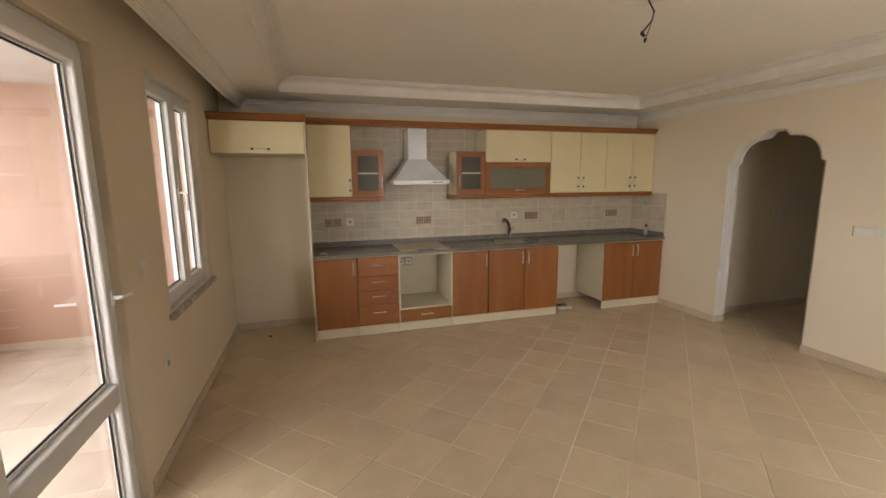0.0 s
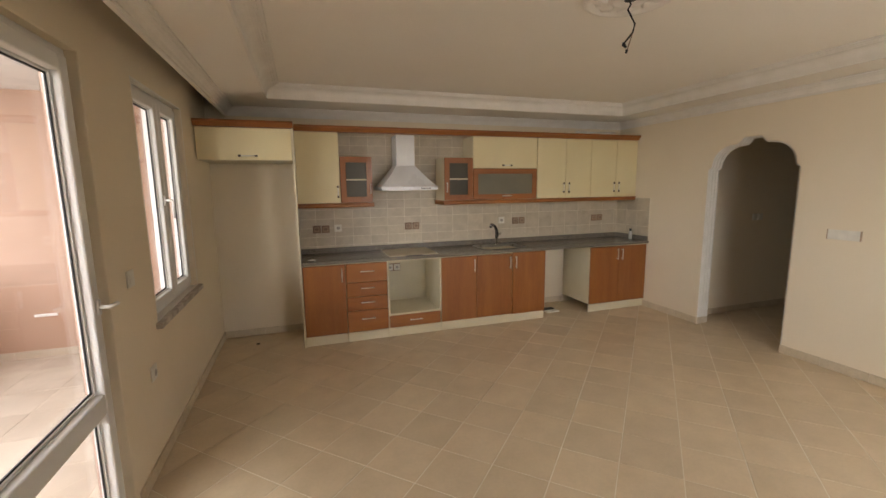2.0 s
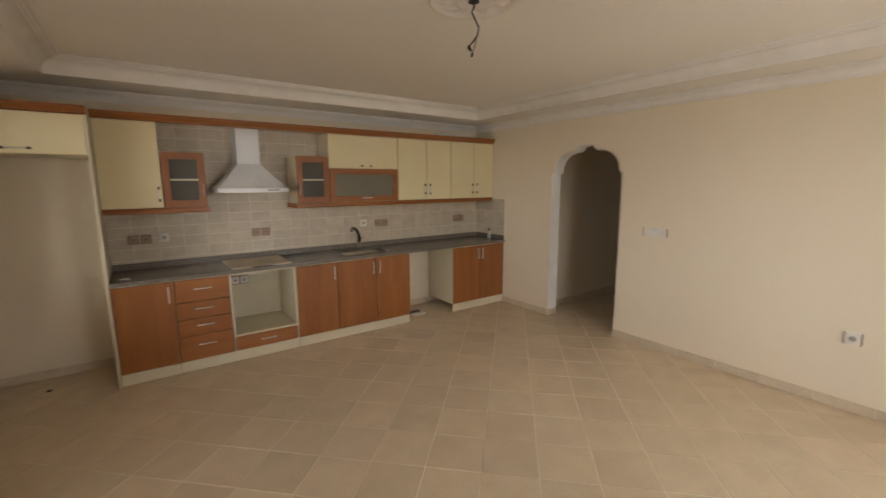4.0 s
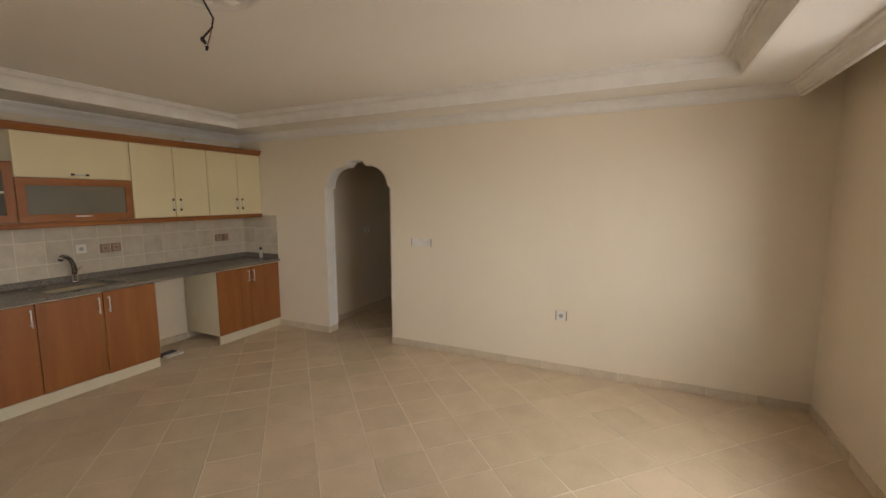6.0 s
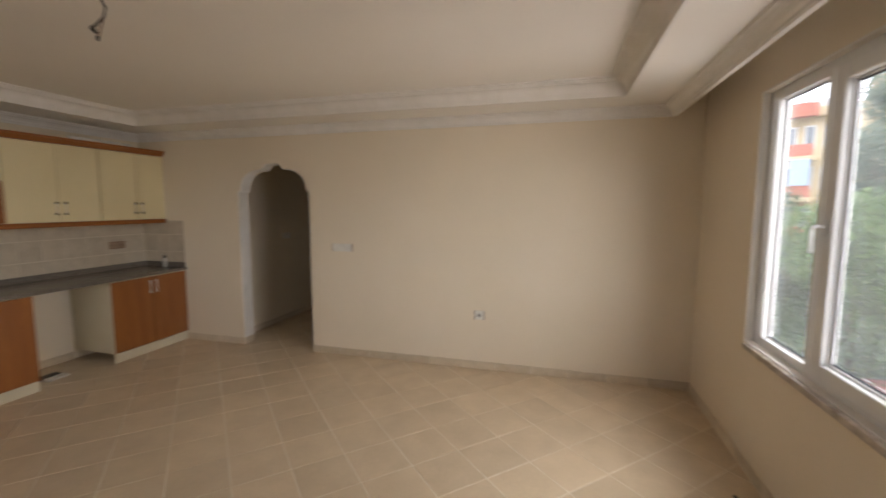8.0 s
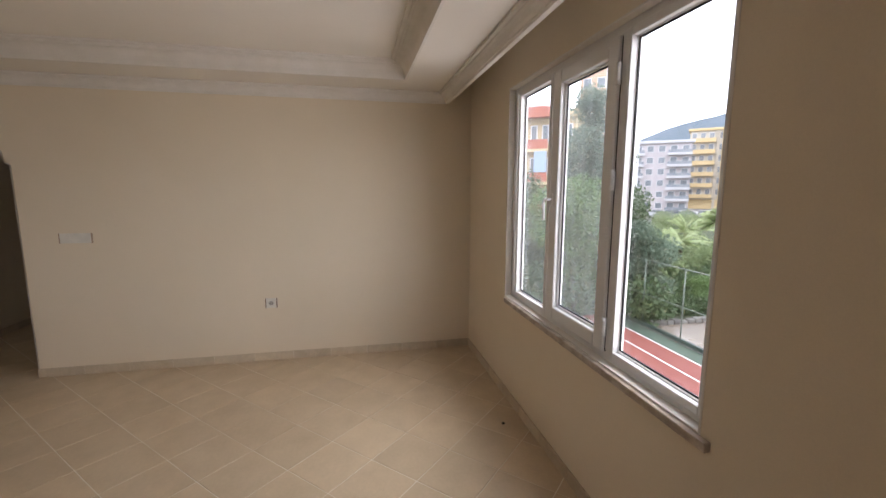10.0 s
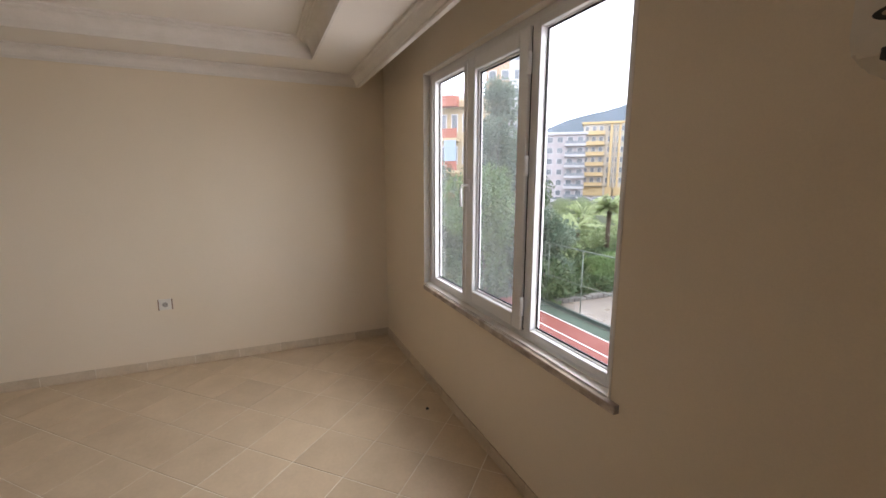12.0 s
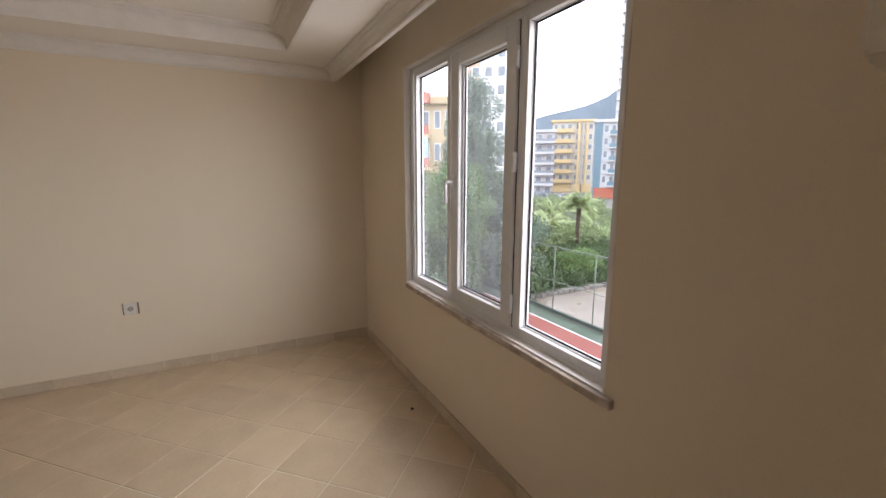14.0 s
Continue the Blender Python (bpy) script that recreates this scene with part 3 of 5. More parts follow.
def oven_unit(x0, x1):
    u = thing("oven_cabinet", ((x0 + x1) / 2, -0.3, 0), "empty ivory oven housing with one cherry drawer below", "cabinet", "kitchen base units")
    t = 0.018
    for a, b in ((x0, x0 + t), (x1 - t, x1)):
        part("side_panel", box(a, b, KF, -0.022, 0.1, CT0 - 0.002, 0.0015), CARCASS, u)
    part("bottom_panel", box(x0 + t, x1 - t, KF + 0.02, -0.022, 0.1, 0.118), CARCASS, u)
    part("shelf", box(x0 + t, x1 - t, KF + 0.002, -0.022, 0.235, 0.253, 0.0015), CARCASS, u)
    part("top_rail", box(x0 + t, x1 - t, KF + 0.002, KF + 0.09, CT0 - 0.020, CT0 - 0.002, 0.0015), CARCASS, u)
    part("back_panel", box(x0 + t, x1 - t, -0.034, -0.024, 0.253, CT0 - 0.002), CARCASS, u)
    d = front(u, "drawer", x0, x1, 0.1, 0.234, KF, WOODH, "cherry laminate drawer front")
    bar_handle(d, (x0 + x1) / 2, KF, 0.175, 0.14, upright=False, caps=False)
    plinth(u, x0, x1)


part_side = thing("tall_end_panel", (0.895, -0.3, 0), "tall ivory end panel beside the fridge niche", "panel")
part("panel_board", box(0.888, 0.905, -0.606, -0.004, 0.002, 2.128, 0.0015), CARCASS, part_side)
base_doors("base_cabinet", 0.907, 1.322, [], [1.283], "cherry laminate base cabinet with one door")
drawer_unit(1.324, 1.745)
oven_unit(1.747, 2.335)
base_doors("base_cabinet", 2.337, 3.63, [2.755, 3.20], [2.722, 3.163, 3.235], "cherry laminate sink cabinet with three doors, one sagging", tilt=2)
base_doors("base_cabinet", 4.27, XR - 0.004, [4.70], [4.665, 4.735], "cherry laminate two-door base cabinet with ivory side")


def worktop():
    w = thing("worktop", (3.0, -0.3, CT0), "grey speckled granite worktop with low upstand", "worktop")
    hx0, hx1, hy0, hy1 = 1.79, 2.29, -0.55, -0.10
    sx0, sx1, sy0, sy1 = 2.90, 3.42, -0.50, -0.11
    bm = bmesh.new()
    f = -0.612
    for b in ((0.906, hx0, f, -0.004), (hx0, hx1, f, hy0), (hx0, hx1, hy1, -0.004), (hx1, sx0, f, -0.004), (sx0, sx1, f, sy0), (sx0, sx1, sy1, -0.004), (sx1, XR - 0.003, f, -0.004)):
        slab(bm, *b, CT0, CT1)
    bmesh.ops.remove_doubles(bm, verts=bm.verts, dist=0.0003)
    part("slab", bm, GRANITE, w)
    part("upstand", box(0.906, XR - 0.003, -0.024, -0.009, CT1, CT1 + 0.055, 0.002), GRANITE, w)
    part("upstand", box(XR - 0.024, XR - 0.009, -0.60, -0.025, CT1, CT1 + 0.055, 0.002), GRANITE, w)
    s = thing("sink", (3.16, -0.3, CT1), "stainless steel inset sink bowl", "sink")
    bm = bmesh.new()
    rows = []
    for inset, z in ((-0.018, CT1 + 0.001), (-0.016, CT1 + 0.004), (0.0, CT1 + 0.004), (0.012, CT1 - 0.01), (0.03, CT1 - 0.13), (0.06, CT1 - 0.15), (0.2, CT1 - 0.155)):
        ring_ = []
        for cx, cy, a0 in ((sx1, sy1, 0), (sx0, sy1, 90), (sx0, sy0, 180), (sx1, sy0, 270)):
            r = max(0.07 - max(inset, 0) * 0.2, 0.01)
            ox = cx - (inset + r) * (1 if a0 in (0, 270) else -1)
            oy = cy - (min(inset, 0.17) + r) * (1 if a0 in (0, 90) else -1)
            for k in range(6):
                a = radians(a0 + 18 * k)
                ring_.append(bm.verts.new((ox + r * math.cos(a), oy + r * math.sin(a), z)))
        rows.append(ring_)
    for a, b in zip(rows, rows[1:]):
        for k in range(len(a)):
            q = bm.faces.new((a[k], a[(k + 1) % len(a)], b[(k + 1) % len(a)], b[k]))
            q.smooth = True
    bm.faces.new(rows[-1])
    part("bowl", bm, SINK, s)
    part("drain", tube([(3.16, -0.3, CT1 - 0.1545), (3.16, -0.3, CT1 - 0.150)], 0.045, 20), CHROME, s)
    t = thing("tap", (3.24, -0.075, CT1), "chrome swan-neck mixer tap", "tap")
    part("tap_body", tube([(3.24, -0.075, CT1), (3.24, -0.075, CT1 + 0.01), (3.24, -0.075, CT1 + 0.012), (3.24, -0.078, CT1 + 0.10)], [0.03, 0.028, 0.022, 0.021], 16), CHROME, t)
    arc = [(3.24 - 0.115 * (1 - math.cos(radians(q))), -0.085 - 0.10 * (1 - math.cos(radians(q))), CT1 + 0.10 + 0.15 * math.sin(radians(q))) for q in range(0, 101, 10)]
    part("spout", tube([(3.24, -0.078, CT1 + 0.08)] + arc, [0.021] * 3 + [0.0185] * (len(arc) - 2), 14), TAPC, t, "dark chrome curved spout")
    part("nozzle", tube([arc[-1], (arc[-1][0] - 0.012, arc[-1][1] - 0.012, arc[-1][2] - 0.022)], [0.0195, 0.018], 14), CHROME, t, "bright chrome nozzle")
    part("tap_lever", tube([(3.24, -0.078, CT1 + 0.10), (3.275, -0.072, CT1 + 0.12), (3.305, -0.068, CT1 + 0.13)], [0.016, 0.010, 0.008], 10), CHROME, t)
    b = thing("cover_board", (2.04, -0.33, CT1), "loose raw board covering the empty hob cut-out", "board")
    part("sheet", box(1.775, 2.305, -0.575, -0.085, CT1 + 0.001, CT1 + 0.011, 0.002), BOARD, b)
    part("clip", box(1.95, 2.13, -0.589, -0.576, CT1 - 0.012, CT1 + 0.008, 0.002), BLACK, b, "small black edge clip")


worktop()


def wall_unit(name, x0, x1, z0, z1, doors, label, group="kitchen wall units"):
    """doors: (kind, x0, x1, z0, z1, handle x, handle z, upright)"""
    u = thing(name, ((x0 + x1) / 2, -0.17, z0), label, "cabinet", group)
    carcass(u, x0, x1, WF + 0.02, z0, z1)
    for kind, a, b, c, d, hx, hz, up in doors:
        if kind == "cream":
            o = front(u, "door", a, b, c, d, WF, CREAM, "cream laminate door")
        else:
            o = part("door", ring(a + 0.002, b - 0.002, c + 0.002, d - 0.002, 0.06, WF, WF + 0.02), WOOD if up else WOODH, u, "cherry framed glass door")
            part("glass", box(a + 0.058, b - 0.058, WF + 0.008, WF + 0.012, c + 0.058, d - 0.058), SMOKED if up else FROST, o, "smoked glass" if up else "grey frosted glass")
            if up:
                part("shelf", box(a + 0.06, b - 0.06, WF + 0.0035, WF + 0.007, (c + d) / 2 - 0.008, (c + d) / 2 + 0.008), CARCASS, o, "shelf edge seen behind the glass")
        bar_handle(o, hx, WF, hz, 0.12 if kind == "cream" or not up else 0.11, up, caps=kind == "cream")
    return u


wall_unit("wall_cabinet", 0.907, 1.33, 1.424, 2.14, [("cream", 0.907, 1.33, 1.424, 2.14, 1.305, 1.54, True)], "cream laminate wall cabinet with one door")
wall_unit("glass_wall_cabinet", 1.332, 1.665, 1.424, 1.90, [("glass", 1.332, 1.665, 1.424, 1.90, 1.64, 1.57, True)], "small cherry wall cabinet with glazed door")
wall_unit("glass_wall_cabinet", 2.467, 2.811, 1.424, 1.90, [("glass", 2.467, 2.811, 1.424, 1.90, 2.492, 1.57, True)], "small cherry wall cabinet with glazed door")
wall_unit("lift_door_cabinet", 2.813, 3.64, 1.424, 2.14, [("cream", 2.813, 3.64, 1.782, 2.14, 3.23, 1.815, False), ("glass", 2.813, 3.64, 1.424, 1.782, 3.23, 1.465, False)], "wall cabinet with cream flap above a cherry glazed flap")
wall_unit("wall_cabinet", 3.642, 4.41, 1.424, 2.14, [("cream", 3.642, 4.042, 1.424, 2.14, 4.005, 1.55, True), ("cream", 4.042, 4.41, 1.424, 2.14, 4.08, 1.55, True)], "cream laminate wall cabinet with two doors")
wall_unit("wall_cabinet", 4.412, XR - 0.004, 1.424, 2.14, [("cream", 4.412, 4.795, 1.424, 2.14, 4.755, 1.55, True), ("cream", 4.795, XR - 0.004, 1.424, 2.14, 4.83, 1.55, True)], "cream laminate wall cabinet with two doors")

fr = thing("fridge_top_cabinet", (0.49, -0.3, 1.84), "cream flap cabinet over the empty fridge niche", "cabinet", "kitchen wall units")
carcass(fr, XL + 0.012, 0.886, -0.58, 1.838, 2.126)
fd = front(fr, "door", XL + 0.012, 0.886, 1.838, 2.126, -0.6, CREAM, "cream laminate flap")
bar_handle(fd, 0.51, -0.6, 1.875, 0.16, upright=False)


def moulding(name, runs, profile, label, category):
    """A trim along straight runs of (axis, a0, a1, place); profile of (out, height)."""
    u = thing(name, (2.5, -0.3, profile[0][1]), label, category)
    for axis, a0, a1, place in runs:
        part("strip", prism([(place - o, z) for o, z in profile], "x", a0, a1) if axis == "x" else prism([(place - o, z) for o, z in profile], "y", a0, a1), WOODH, u)


crown = [(0.0, 2.141), (0.012, 2.141), (0.016, 2.152), (0.022, 2.158), (0.034, 2.176), (0.040, 2.178), (0.040, 2.198), (-0.06, 2.198), (-0.06, 2.1405)]
moulding("cornice_moulding", [("x", 0.906, XR - 0.004, WF)], crown, "cherry wood moulding along the tops of the wall units", "moulding")
moulding("cornice_moulding", [("x", XL + 0.004, 0.905, -0.60)], [(o, z - 0.012) for o, z in crown], "cherry wood moulding on the fridge cabinet", "moulding")
light_rail = [(0.0, 1.423), (0.010, 1.423), (0.010, 1.414), (0.004, 1.408), (0.004, 1.386), (0.012, 1.378), (-0.05, 1.378), (-0.05, 1.423)]
moulding("light_rail", [("x", 0.907, 1.675, WF), ("y", WF - 0.012, -0.03, 1.617)], light_rail, "cherry wood rail under the wall units", "moulding")
moulding("light_rail", [("x", 2.455, XR - 0.004, WF), ("y", WF - 0.012, -0.03, 2.457)], light_rail, "cherry wood rail under the wall units", "moulding")


def hood():
    u = thing("cooker_hood", (2.04, -0.25, 1.55), "white enamelled pyramid cooker hood", "cooker hood")
    x0, x1, y0 = 1.735, 2.345, -0.49
    part("rim", box(x0, x1, y0, -0.010, 1.548, 1.586, 0.004), ENAMEL, u)
    a, b = [(x0 + 0.006, y0 + 0.006), (x1 - 0.006, y0 + 0.006), (x1 - 0.006, -0.011), (x0 + 0.006, -0.011)], [(1.945, -0.255), (2.155, -0.255), (2.155, -0.011), (1.945, -0.011)]
    bm = bmesh.new()
    rows = []
    for k in range(7):
        s = k / 6
        z = 1.587 + 0.225 * (s ** 1.15)
        rows.append([bm.verts.new((p[0] + (q[0] - p[0]) * s, p[1] + (q[1] - p[1]) * s, z)) for p, q in zip(a, b)])
    for r0, r1 in zip(rows, rows[1:]):
        for k in range(4):
            bm.faces.new((r0[k], r0[(k + 1) % 4], r1[(k + 1) % 4], r1[k]))
    part("canopy", bm, ENAMEL, u)
    part("chimney", box(1.947, 2.153, -0.253, -0.011, 1.80, 2.139, 0.003), ENAMEL, u)
    part("filter", box(x0 + 0.05, x1 - 0.05, y0 + 0.05, -0.05, 1.543, 1.5475), STEEL, u, "metal grease filter")
    for k in range(5):
        part("button", box(2.155 + 0.022 * k, 2.169 + 0.022 * k, y0 - 0.004, y0, 1.560, 1.572, 0.001), BLACK, u, "small dark push button")


hood()


# ---- sockets and switches ----
def double_box(axis, a, z, d, s, count, material, label, category, group, face="socket", w=0.082):
    """Plates side by side; a along the wall, d its face, s the way out."""
    for k in range(count):
        c = a + k * (w + 0.012) * 1.0
        base = (c, d, z) if axis == "x" else (d, c, z)
        u = thing("wall_socket" if face == "socket" else "wall_switch", base, label, category, group)
        h = w / 2
        part("plate", at_wall(axis, c - h, c + h, z - h, z + h, d, d + s * 0.010, 0.003), material, u)
        part("insert", at_wall(axis, c - h * 0.62, c + h * 0.62, z - h * 0.62, z + h * 0.62, d + s * 0.0105, d + s * 0.014, 0.002), (TANP if material is BROWNP else material) if face == "socket" else PLASTIC, u)
        if axis == "y" and face == "socket" and s < 0:
            for e in (-h - 0.006, h - 0.001):
                part("side_strip", at_wall(axis, c + e, c + e + 0.007, z - h, z + h, d + s * 0.001, d + s * 0.0125, 0.001), BROWNP, u, "brown side strip")
        if face == "socket":
            w3 = (lambda o: (c, d + s * o, z)) if axis == "x" else (lambda o: (d + s * o, c, z))
            part("well", tube([w3(0.0142), w3(0.0152)], h * 0.46, 14), BROWNP if material is BROWNP else WELL, u)
            for e in (-0.0095, 0.0095):
                pt = (lambda o: (c + e, d + s * o, z)) if axis == "x" else (lambda o: (d + s * o, c + e, z))
                part("hole", tube([pt(0.0153), pt(0.0158)], 0.003, 8), BLACK, u)


TILE_Y = -0.009
double_box("x", 1.085, 1.128, TILE_Y, -1, 2, BROWNP, "brown plastic wall socket on the tiles", "socket", "kitchen sockets")
double_box("x", 1.315, 1.135, TILE_Y, -1, 1, PLASTIC, "white plastic wall socket on the tiles", "socket", "kitchen sockets")
double_box("x", 2.12, 1.126, TILE_Y, -1, 2, BROWNP, "brown plastic wall socket on the tiles", "socket", "kitchen sockets")
double_box("x", 3.335, 1.150, TILE_Y, -1, 1, PLASTIC, "white plastic wall socket on the tiles", "socket", "kitchen sockets")
double_box("x", 3.53, 1.138, TILE_Y, -1, 2, BROWNP, "brown plastic wall socket on the tiles", "socket", "kitchen sockets")
double_box("x", 4.74, 1.134, TILE_Y, -1, 2, BROWNP, "brown plastic wall socket on the tiles", "socket", "kitchen sockets")
solid("socket_frame", box(1.835, 2.005, -0.0385, -0.0345, 0.605, 0.695, 0.002), BROWNP, "dark frame round the sockets in the oven housing", "frame")
double_box("x", 1.880, 0.65, -0.0388, -1, 2, PLASTIC, "white wall socket inside the oven housing", "socket", "oven sockets", w=0.072)
double_box("y", -4.087, 0.534, XR, -1, 1, PLASTIC, "white plastic wall socket low on the beige wall", "socket", "wall sockets", w=0.088)
double_box("y", -2.33, 1.135, XL, 1, 1, PLASTIC, "white light switch beside the balcony door", "switch", "switches", face="switch", w=0.085)
double_box("y", -2.16, 0.555, XL, 1, 1, PLASTIC, "white wall socket below the window", "socket", "wall sockets", w=0.085)
double_box("x", 6.20, 1.166, HALL_Y1, -1, 2, PLASTIC, "light switch on the dim hall wall", "switch", "switches", face="switch", w=0.08)

sb = thing("switch_panel", (XR, -2.64, 1.148), "long white multi-switch panel beside the arch", "switch")
part("plate", box(XR - 0.010, XR, -2.755, -2.525, 1.108, 1.188, 0.003), PLASTIC, sb)
for k in range(3):
    part("rocker", box(XR - 0.0145, XR - 0.0105, -2.742 + k * 0.069, -2.676 + k * 0.069, 1.118, 1.178, 0.002), PLASTIC, sb)
for y in (-2.757, -2.531):
    part("end_cap", box(XR - 0.012, XR - 0.001, y, y + 0.008, 1.107, 1.189, 0.001), TANP, sb)


# ---- ceiling rose and loose wires ----
def rosette(cx, cy, z, r):
    u = thing("ceiling_rose", (cx, cy, z), "round white plaster ceiling rose with leaf relief", "ceiling rose")
    prof = [(r, 0.0), (r, 0.012), (r - 0.012, 0.02), (r - 0.028, 0.02), (r - 0.036, 0.010), (0.10, 0.008), (0.092, 0.018), (0.075, 0.022), (0.06, 0.014), (0.03, 0.012), (0.0001, 0.012)]
    bm = bmesh.new()
    rows = [[bm.verts.new((cx + q * math.cos(a), cy + q * math.sin(a), z - h)) for a in (2 * math.pi * k / 48 for k in range(48))] for q, h in prof]
    for a, b in zip(rows, rows[1:]):
        for k in range(48):
            f = bm.faces.new((a[k], a[(k + 1) % 48], b[(k + 1) % 48], b[k]))
            f.smooth = True
    disc = part("disc", bm, PLASTER, u)
    for k in range(8):
        a0 = 2 * math.pi * k / 8 + 0.2
        bm = bmesh.new()
        for off, ln, wd in ((0, 0.080, 0.024), (-0.26, 0.065, 0.018), (0.26, 0.065, 0.018)):
            grid = []
            for i in range(6):
                s = i / 5
                row = []
                for j in range(5):
                    v = (j - 2) / 2
                    rad = 0.105 + ln * s
                    wide = wd * math.sin(math.pi * min(s * 0.85 + 0.12, 1))
                    lift = 0.010 + 0.014 * (1 - v * v) * math.sin(math.pi * (0.15 + 0.8 * s))
                    aa = a0 + off * s
                    row.append(bm.verts.new((cx + rad * math.cos(aa) - v * wide * math.sin(aa), cy + rad * math.sin(aa) + v * wide * math.cos(aa), z - lift)))
                grid.append(row)
            for g0, g1 in zip(grid, grid[1:]):
                for j in range(4):
                    f = bm.faces.new((g0[j], g0[j + 1], g1[j + 1], g1[j]))
                    f.smooth = True
        part("leaf", bm, PLASTER, u)


RX, RY = 2.58, -2.965
rosette(RX, RY, CEILZ, 0.225)
wr = thing("loose_wires", (RX, RY, CEILZ), "dark bare lamp wires hanging from the ceiling rose", "wires")
part("hole_cap", tube([(RX, RY, CEILZ - 0.0125), (RX, RY, CEILZ - 0.017)], 0.028, 14), BLACK, wr)
w_pts = [(RX, RY + 0.005, CEILZ - 0.015), (RX + 0.006, RY + 0.002, 2.485), (RX - 0.004, RY + 0.010, 2.462), (RX + 0.001, RY - 0.006, 2.43), (RX + 0.014, RY - 0.024, 2.385), (RX + 0.009, RY - 0.018, 2.345), (RX - 0.004, RY + 0.008, 2.315), (RX - 0.010, RY + 0.020, 2.302)]
part("wire", tube(w_pts, 0.0045, 8), BLACK, wr)
part("wire_end", tube([(RX - 0.010, RY + 0.020, 2.306), (RX - 0.011, RY + 0.022, 2.296), (RX - 0.004, RY + 0.010, 2.280)], [0.008, 0.009, 0.006], 8), BLACK, wr)
part("wire", tube([(RX + 0.009, RY - 0.018, 2.345), (RX + 0.003, RY - 0.006, 2.30), (RX - 0.003, RY + 0.004, 2.265)], 0.0028, 6), BROWNP, wr)
part("wire_end", tube([(RX - 0.003, RY + 0.004, 2.268), (RX - 0.005, RY + 0.007, 2.25)], [0.007, 0.005], 8), BLACK, wr)

# ---- air conditioner ----
ac = thing("air_conditioner", (1.28, YS, 1.70), "white wall-mounted split air conditioner", "air conditioner")
body = [(YS + 0.002, 1.725), (YS + 0.06, 1.708), (YS + 0.13, 1.714), (YS + 0.175, 1.732), (YS + 0.19, 1.765), (YS + 0.19, 1.96), (YS + 0.17, 2.005), (YS + 0.12, 2.015), (YS + 0.002, 2.015)]
bm = prism(body, "x", 0.87, 1.694)
bmesh.ops.bevel(bm, geom=[e for e in bm.edges if abs(e.verts[0].co.x - e.verts[1].co.x) < 1e-5], offset=0.012, segments=3, affect="EDGES")
part("casing", bm, AIRCON, ac)
part("air_slot", box(0.96, 1.650, YS + 0.150, YS + 0.184, 1.722, 1.742, 0.003), BLACK, ac, "dark air outlet slot")
part("flap", box(0.97, 1.63, YS + 0.118, YS + 0.160, 1.708, 1.716, 0.003), AIRCON, ac)
bm = bmesh.new()
pts = [(1.603 + 0.060 * math.cos(a), 1.790 + 0.015 * math.sin(a)) for a in (2 * math.pi * k / 24 for k in range(24))]
prism(pts, "y", YS + 0.189, YS + 0.193, bm)
part("badge", bm, BLACK, ac, "dark oval badge")
bm = bmesh.new()
prism([(1.603 + 0.048 * math.cos(a), 1.790 + 0.009 * math.sin(a)) for a in (2 * math.pi * k / 24 for k in range(24))], "y", YS + 0.1935, YS + 0.195, bm)
part("badge_face", bm, TANP, ac, "tan badge face")

# ---- small loose things ----
cd = thing("cable_duct", (-1.43, 0.06, 0.41), "short white cable duct on the pink balcony wall", "cable duct")
part("duct", box(-1.52, -1.34, 0.045, 0.0595, 0.40, 0.425, 0.003), PVC, cd)
bt = thing("small_bottle", (5.08, -0.34, CT1), "small clear bottle with black cap on the worktop", "bottle")
part("bottle_body", tube([(5.08, -0.34, CT1 + 0.001), (5.08, -0.34, CT1 + 0.09), (5.08, -0.34, CT1 + 0.105)], [0.022, 0.022, 0.012], 14), FILLED, bt)
part("cap", tube([(5.08, -0.34, CT1 + 0.105), (5.08, -0.34, CT1 + 0.135)], 0.015, 14), BLACK, bt)
pp = thing("paper_scrap", (1.0, -0.52, CT1), "crumpled white paper scrap on the worktop", "paper")
bm = bmesh.new()
g = [[bm.verts.new((0.965 + 0.025 * i, -0.55 + 0.02 * j, CT1 + 0.003 + 0.016 * random.random())) for j in range(4)] for i in range(4)]
for i in range(3):
    for j in range(3):
        bm.faces.new((g[i][j], g[i + 1][j], g[i + 1][j + 1], g[i][j + 1]))
bmesh.ops.solidify(bm, geom=bm.faces[:], thickness=0.001)
part("sheet", bm, PAPER, pp)
fb = thing("floor_offcut", (3.85, -0.38, 0), "white offcut with dark edge on the floor", "offcut")
part("board", box(3.77, 3.94, -0.44, -0.37, 0.002, 0.022, 0.002), PLASTIC, fb)
part("strip", box(3.76, 3.92, -0.365, -0.29, 0.002, 0.028, 0.003), BLACK, fb, "black strip")
tp = thing("tube_roll", (4.6, -0.28, 2.198), "pale rolled paper lying on top of the units", "paper")
part("roll", tube([(4.15, -0.37, 2.214), (4.75, -0.365, 2.214)], 0.014, 10), PAPER, tp)
solid("floor_speck", box(0.42, 0.455, -0.33, -0.305, 0.002, 0.012, 0.004), BLACK, "small dark scrap on the floor tiles", "scrap")
solid("floor_speck", tube([(3.705, -5.77, 0.002), (3.705, -5.77, 0.010)], [0.012, 0.008], 8), BLACK, "small dark scrap on the floor tiles", "scrap")

# ---- the court and town outside ----
GZ = -4.0
GROUND = mat("earth_and_asphalt", (0.16, 0.15, 0.13), (0.10, 0.10, 0.09), rough=0.9, scale=0.3, fine=6, grain=0.1)
TRACK = mat("red_track", (0.22, 0.06, 0.043), (0.19, 0.05, 0.036), rough=0.7, scale=0.8, fine=30, grain=0.06)
LINE = mat("white_line", (0.70, 0.68, 0.64), rough=0.8, scale=4)
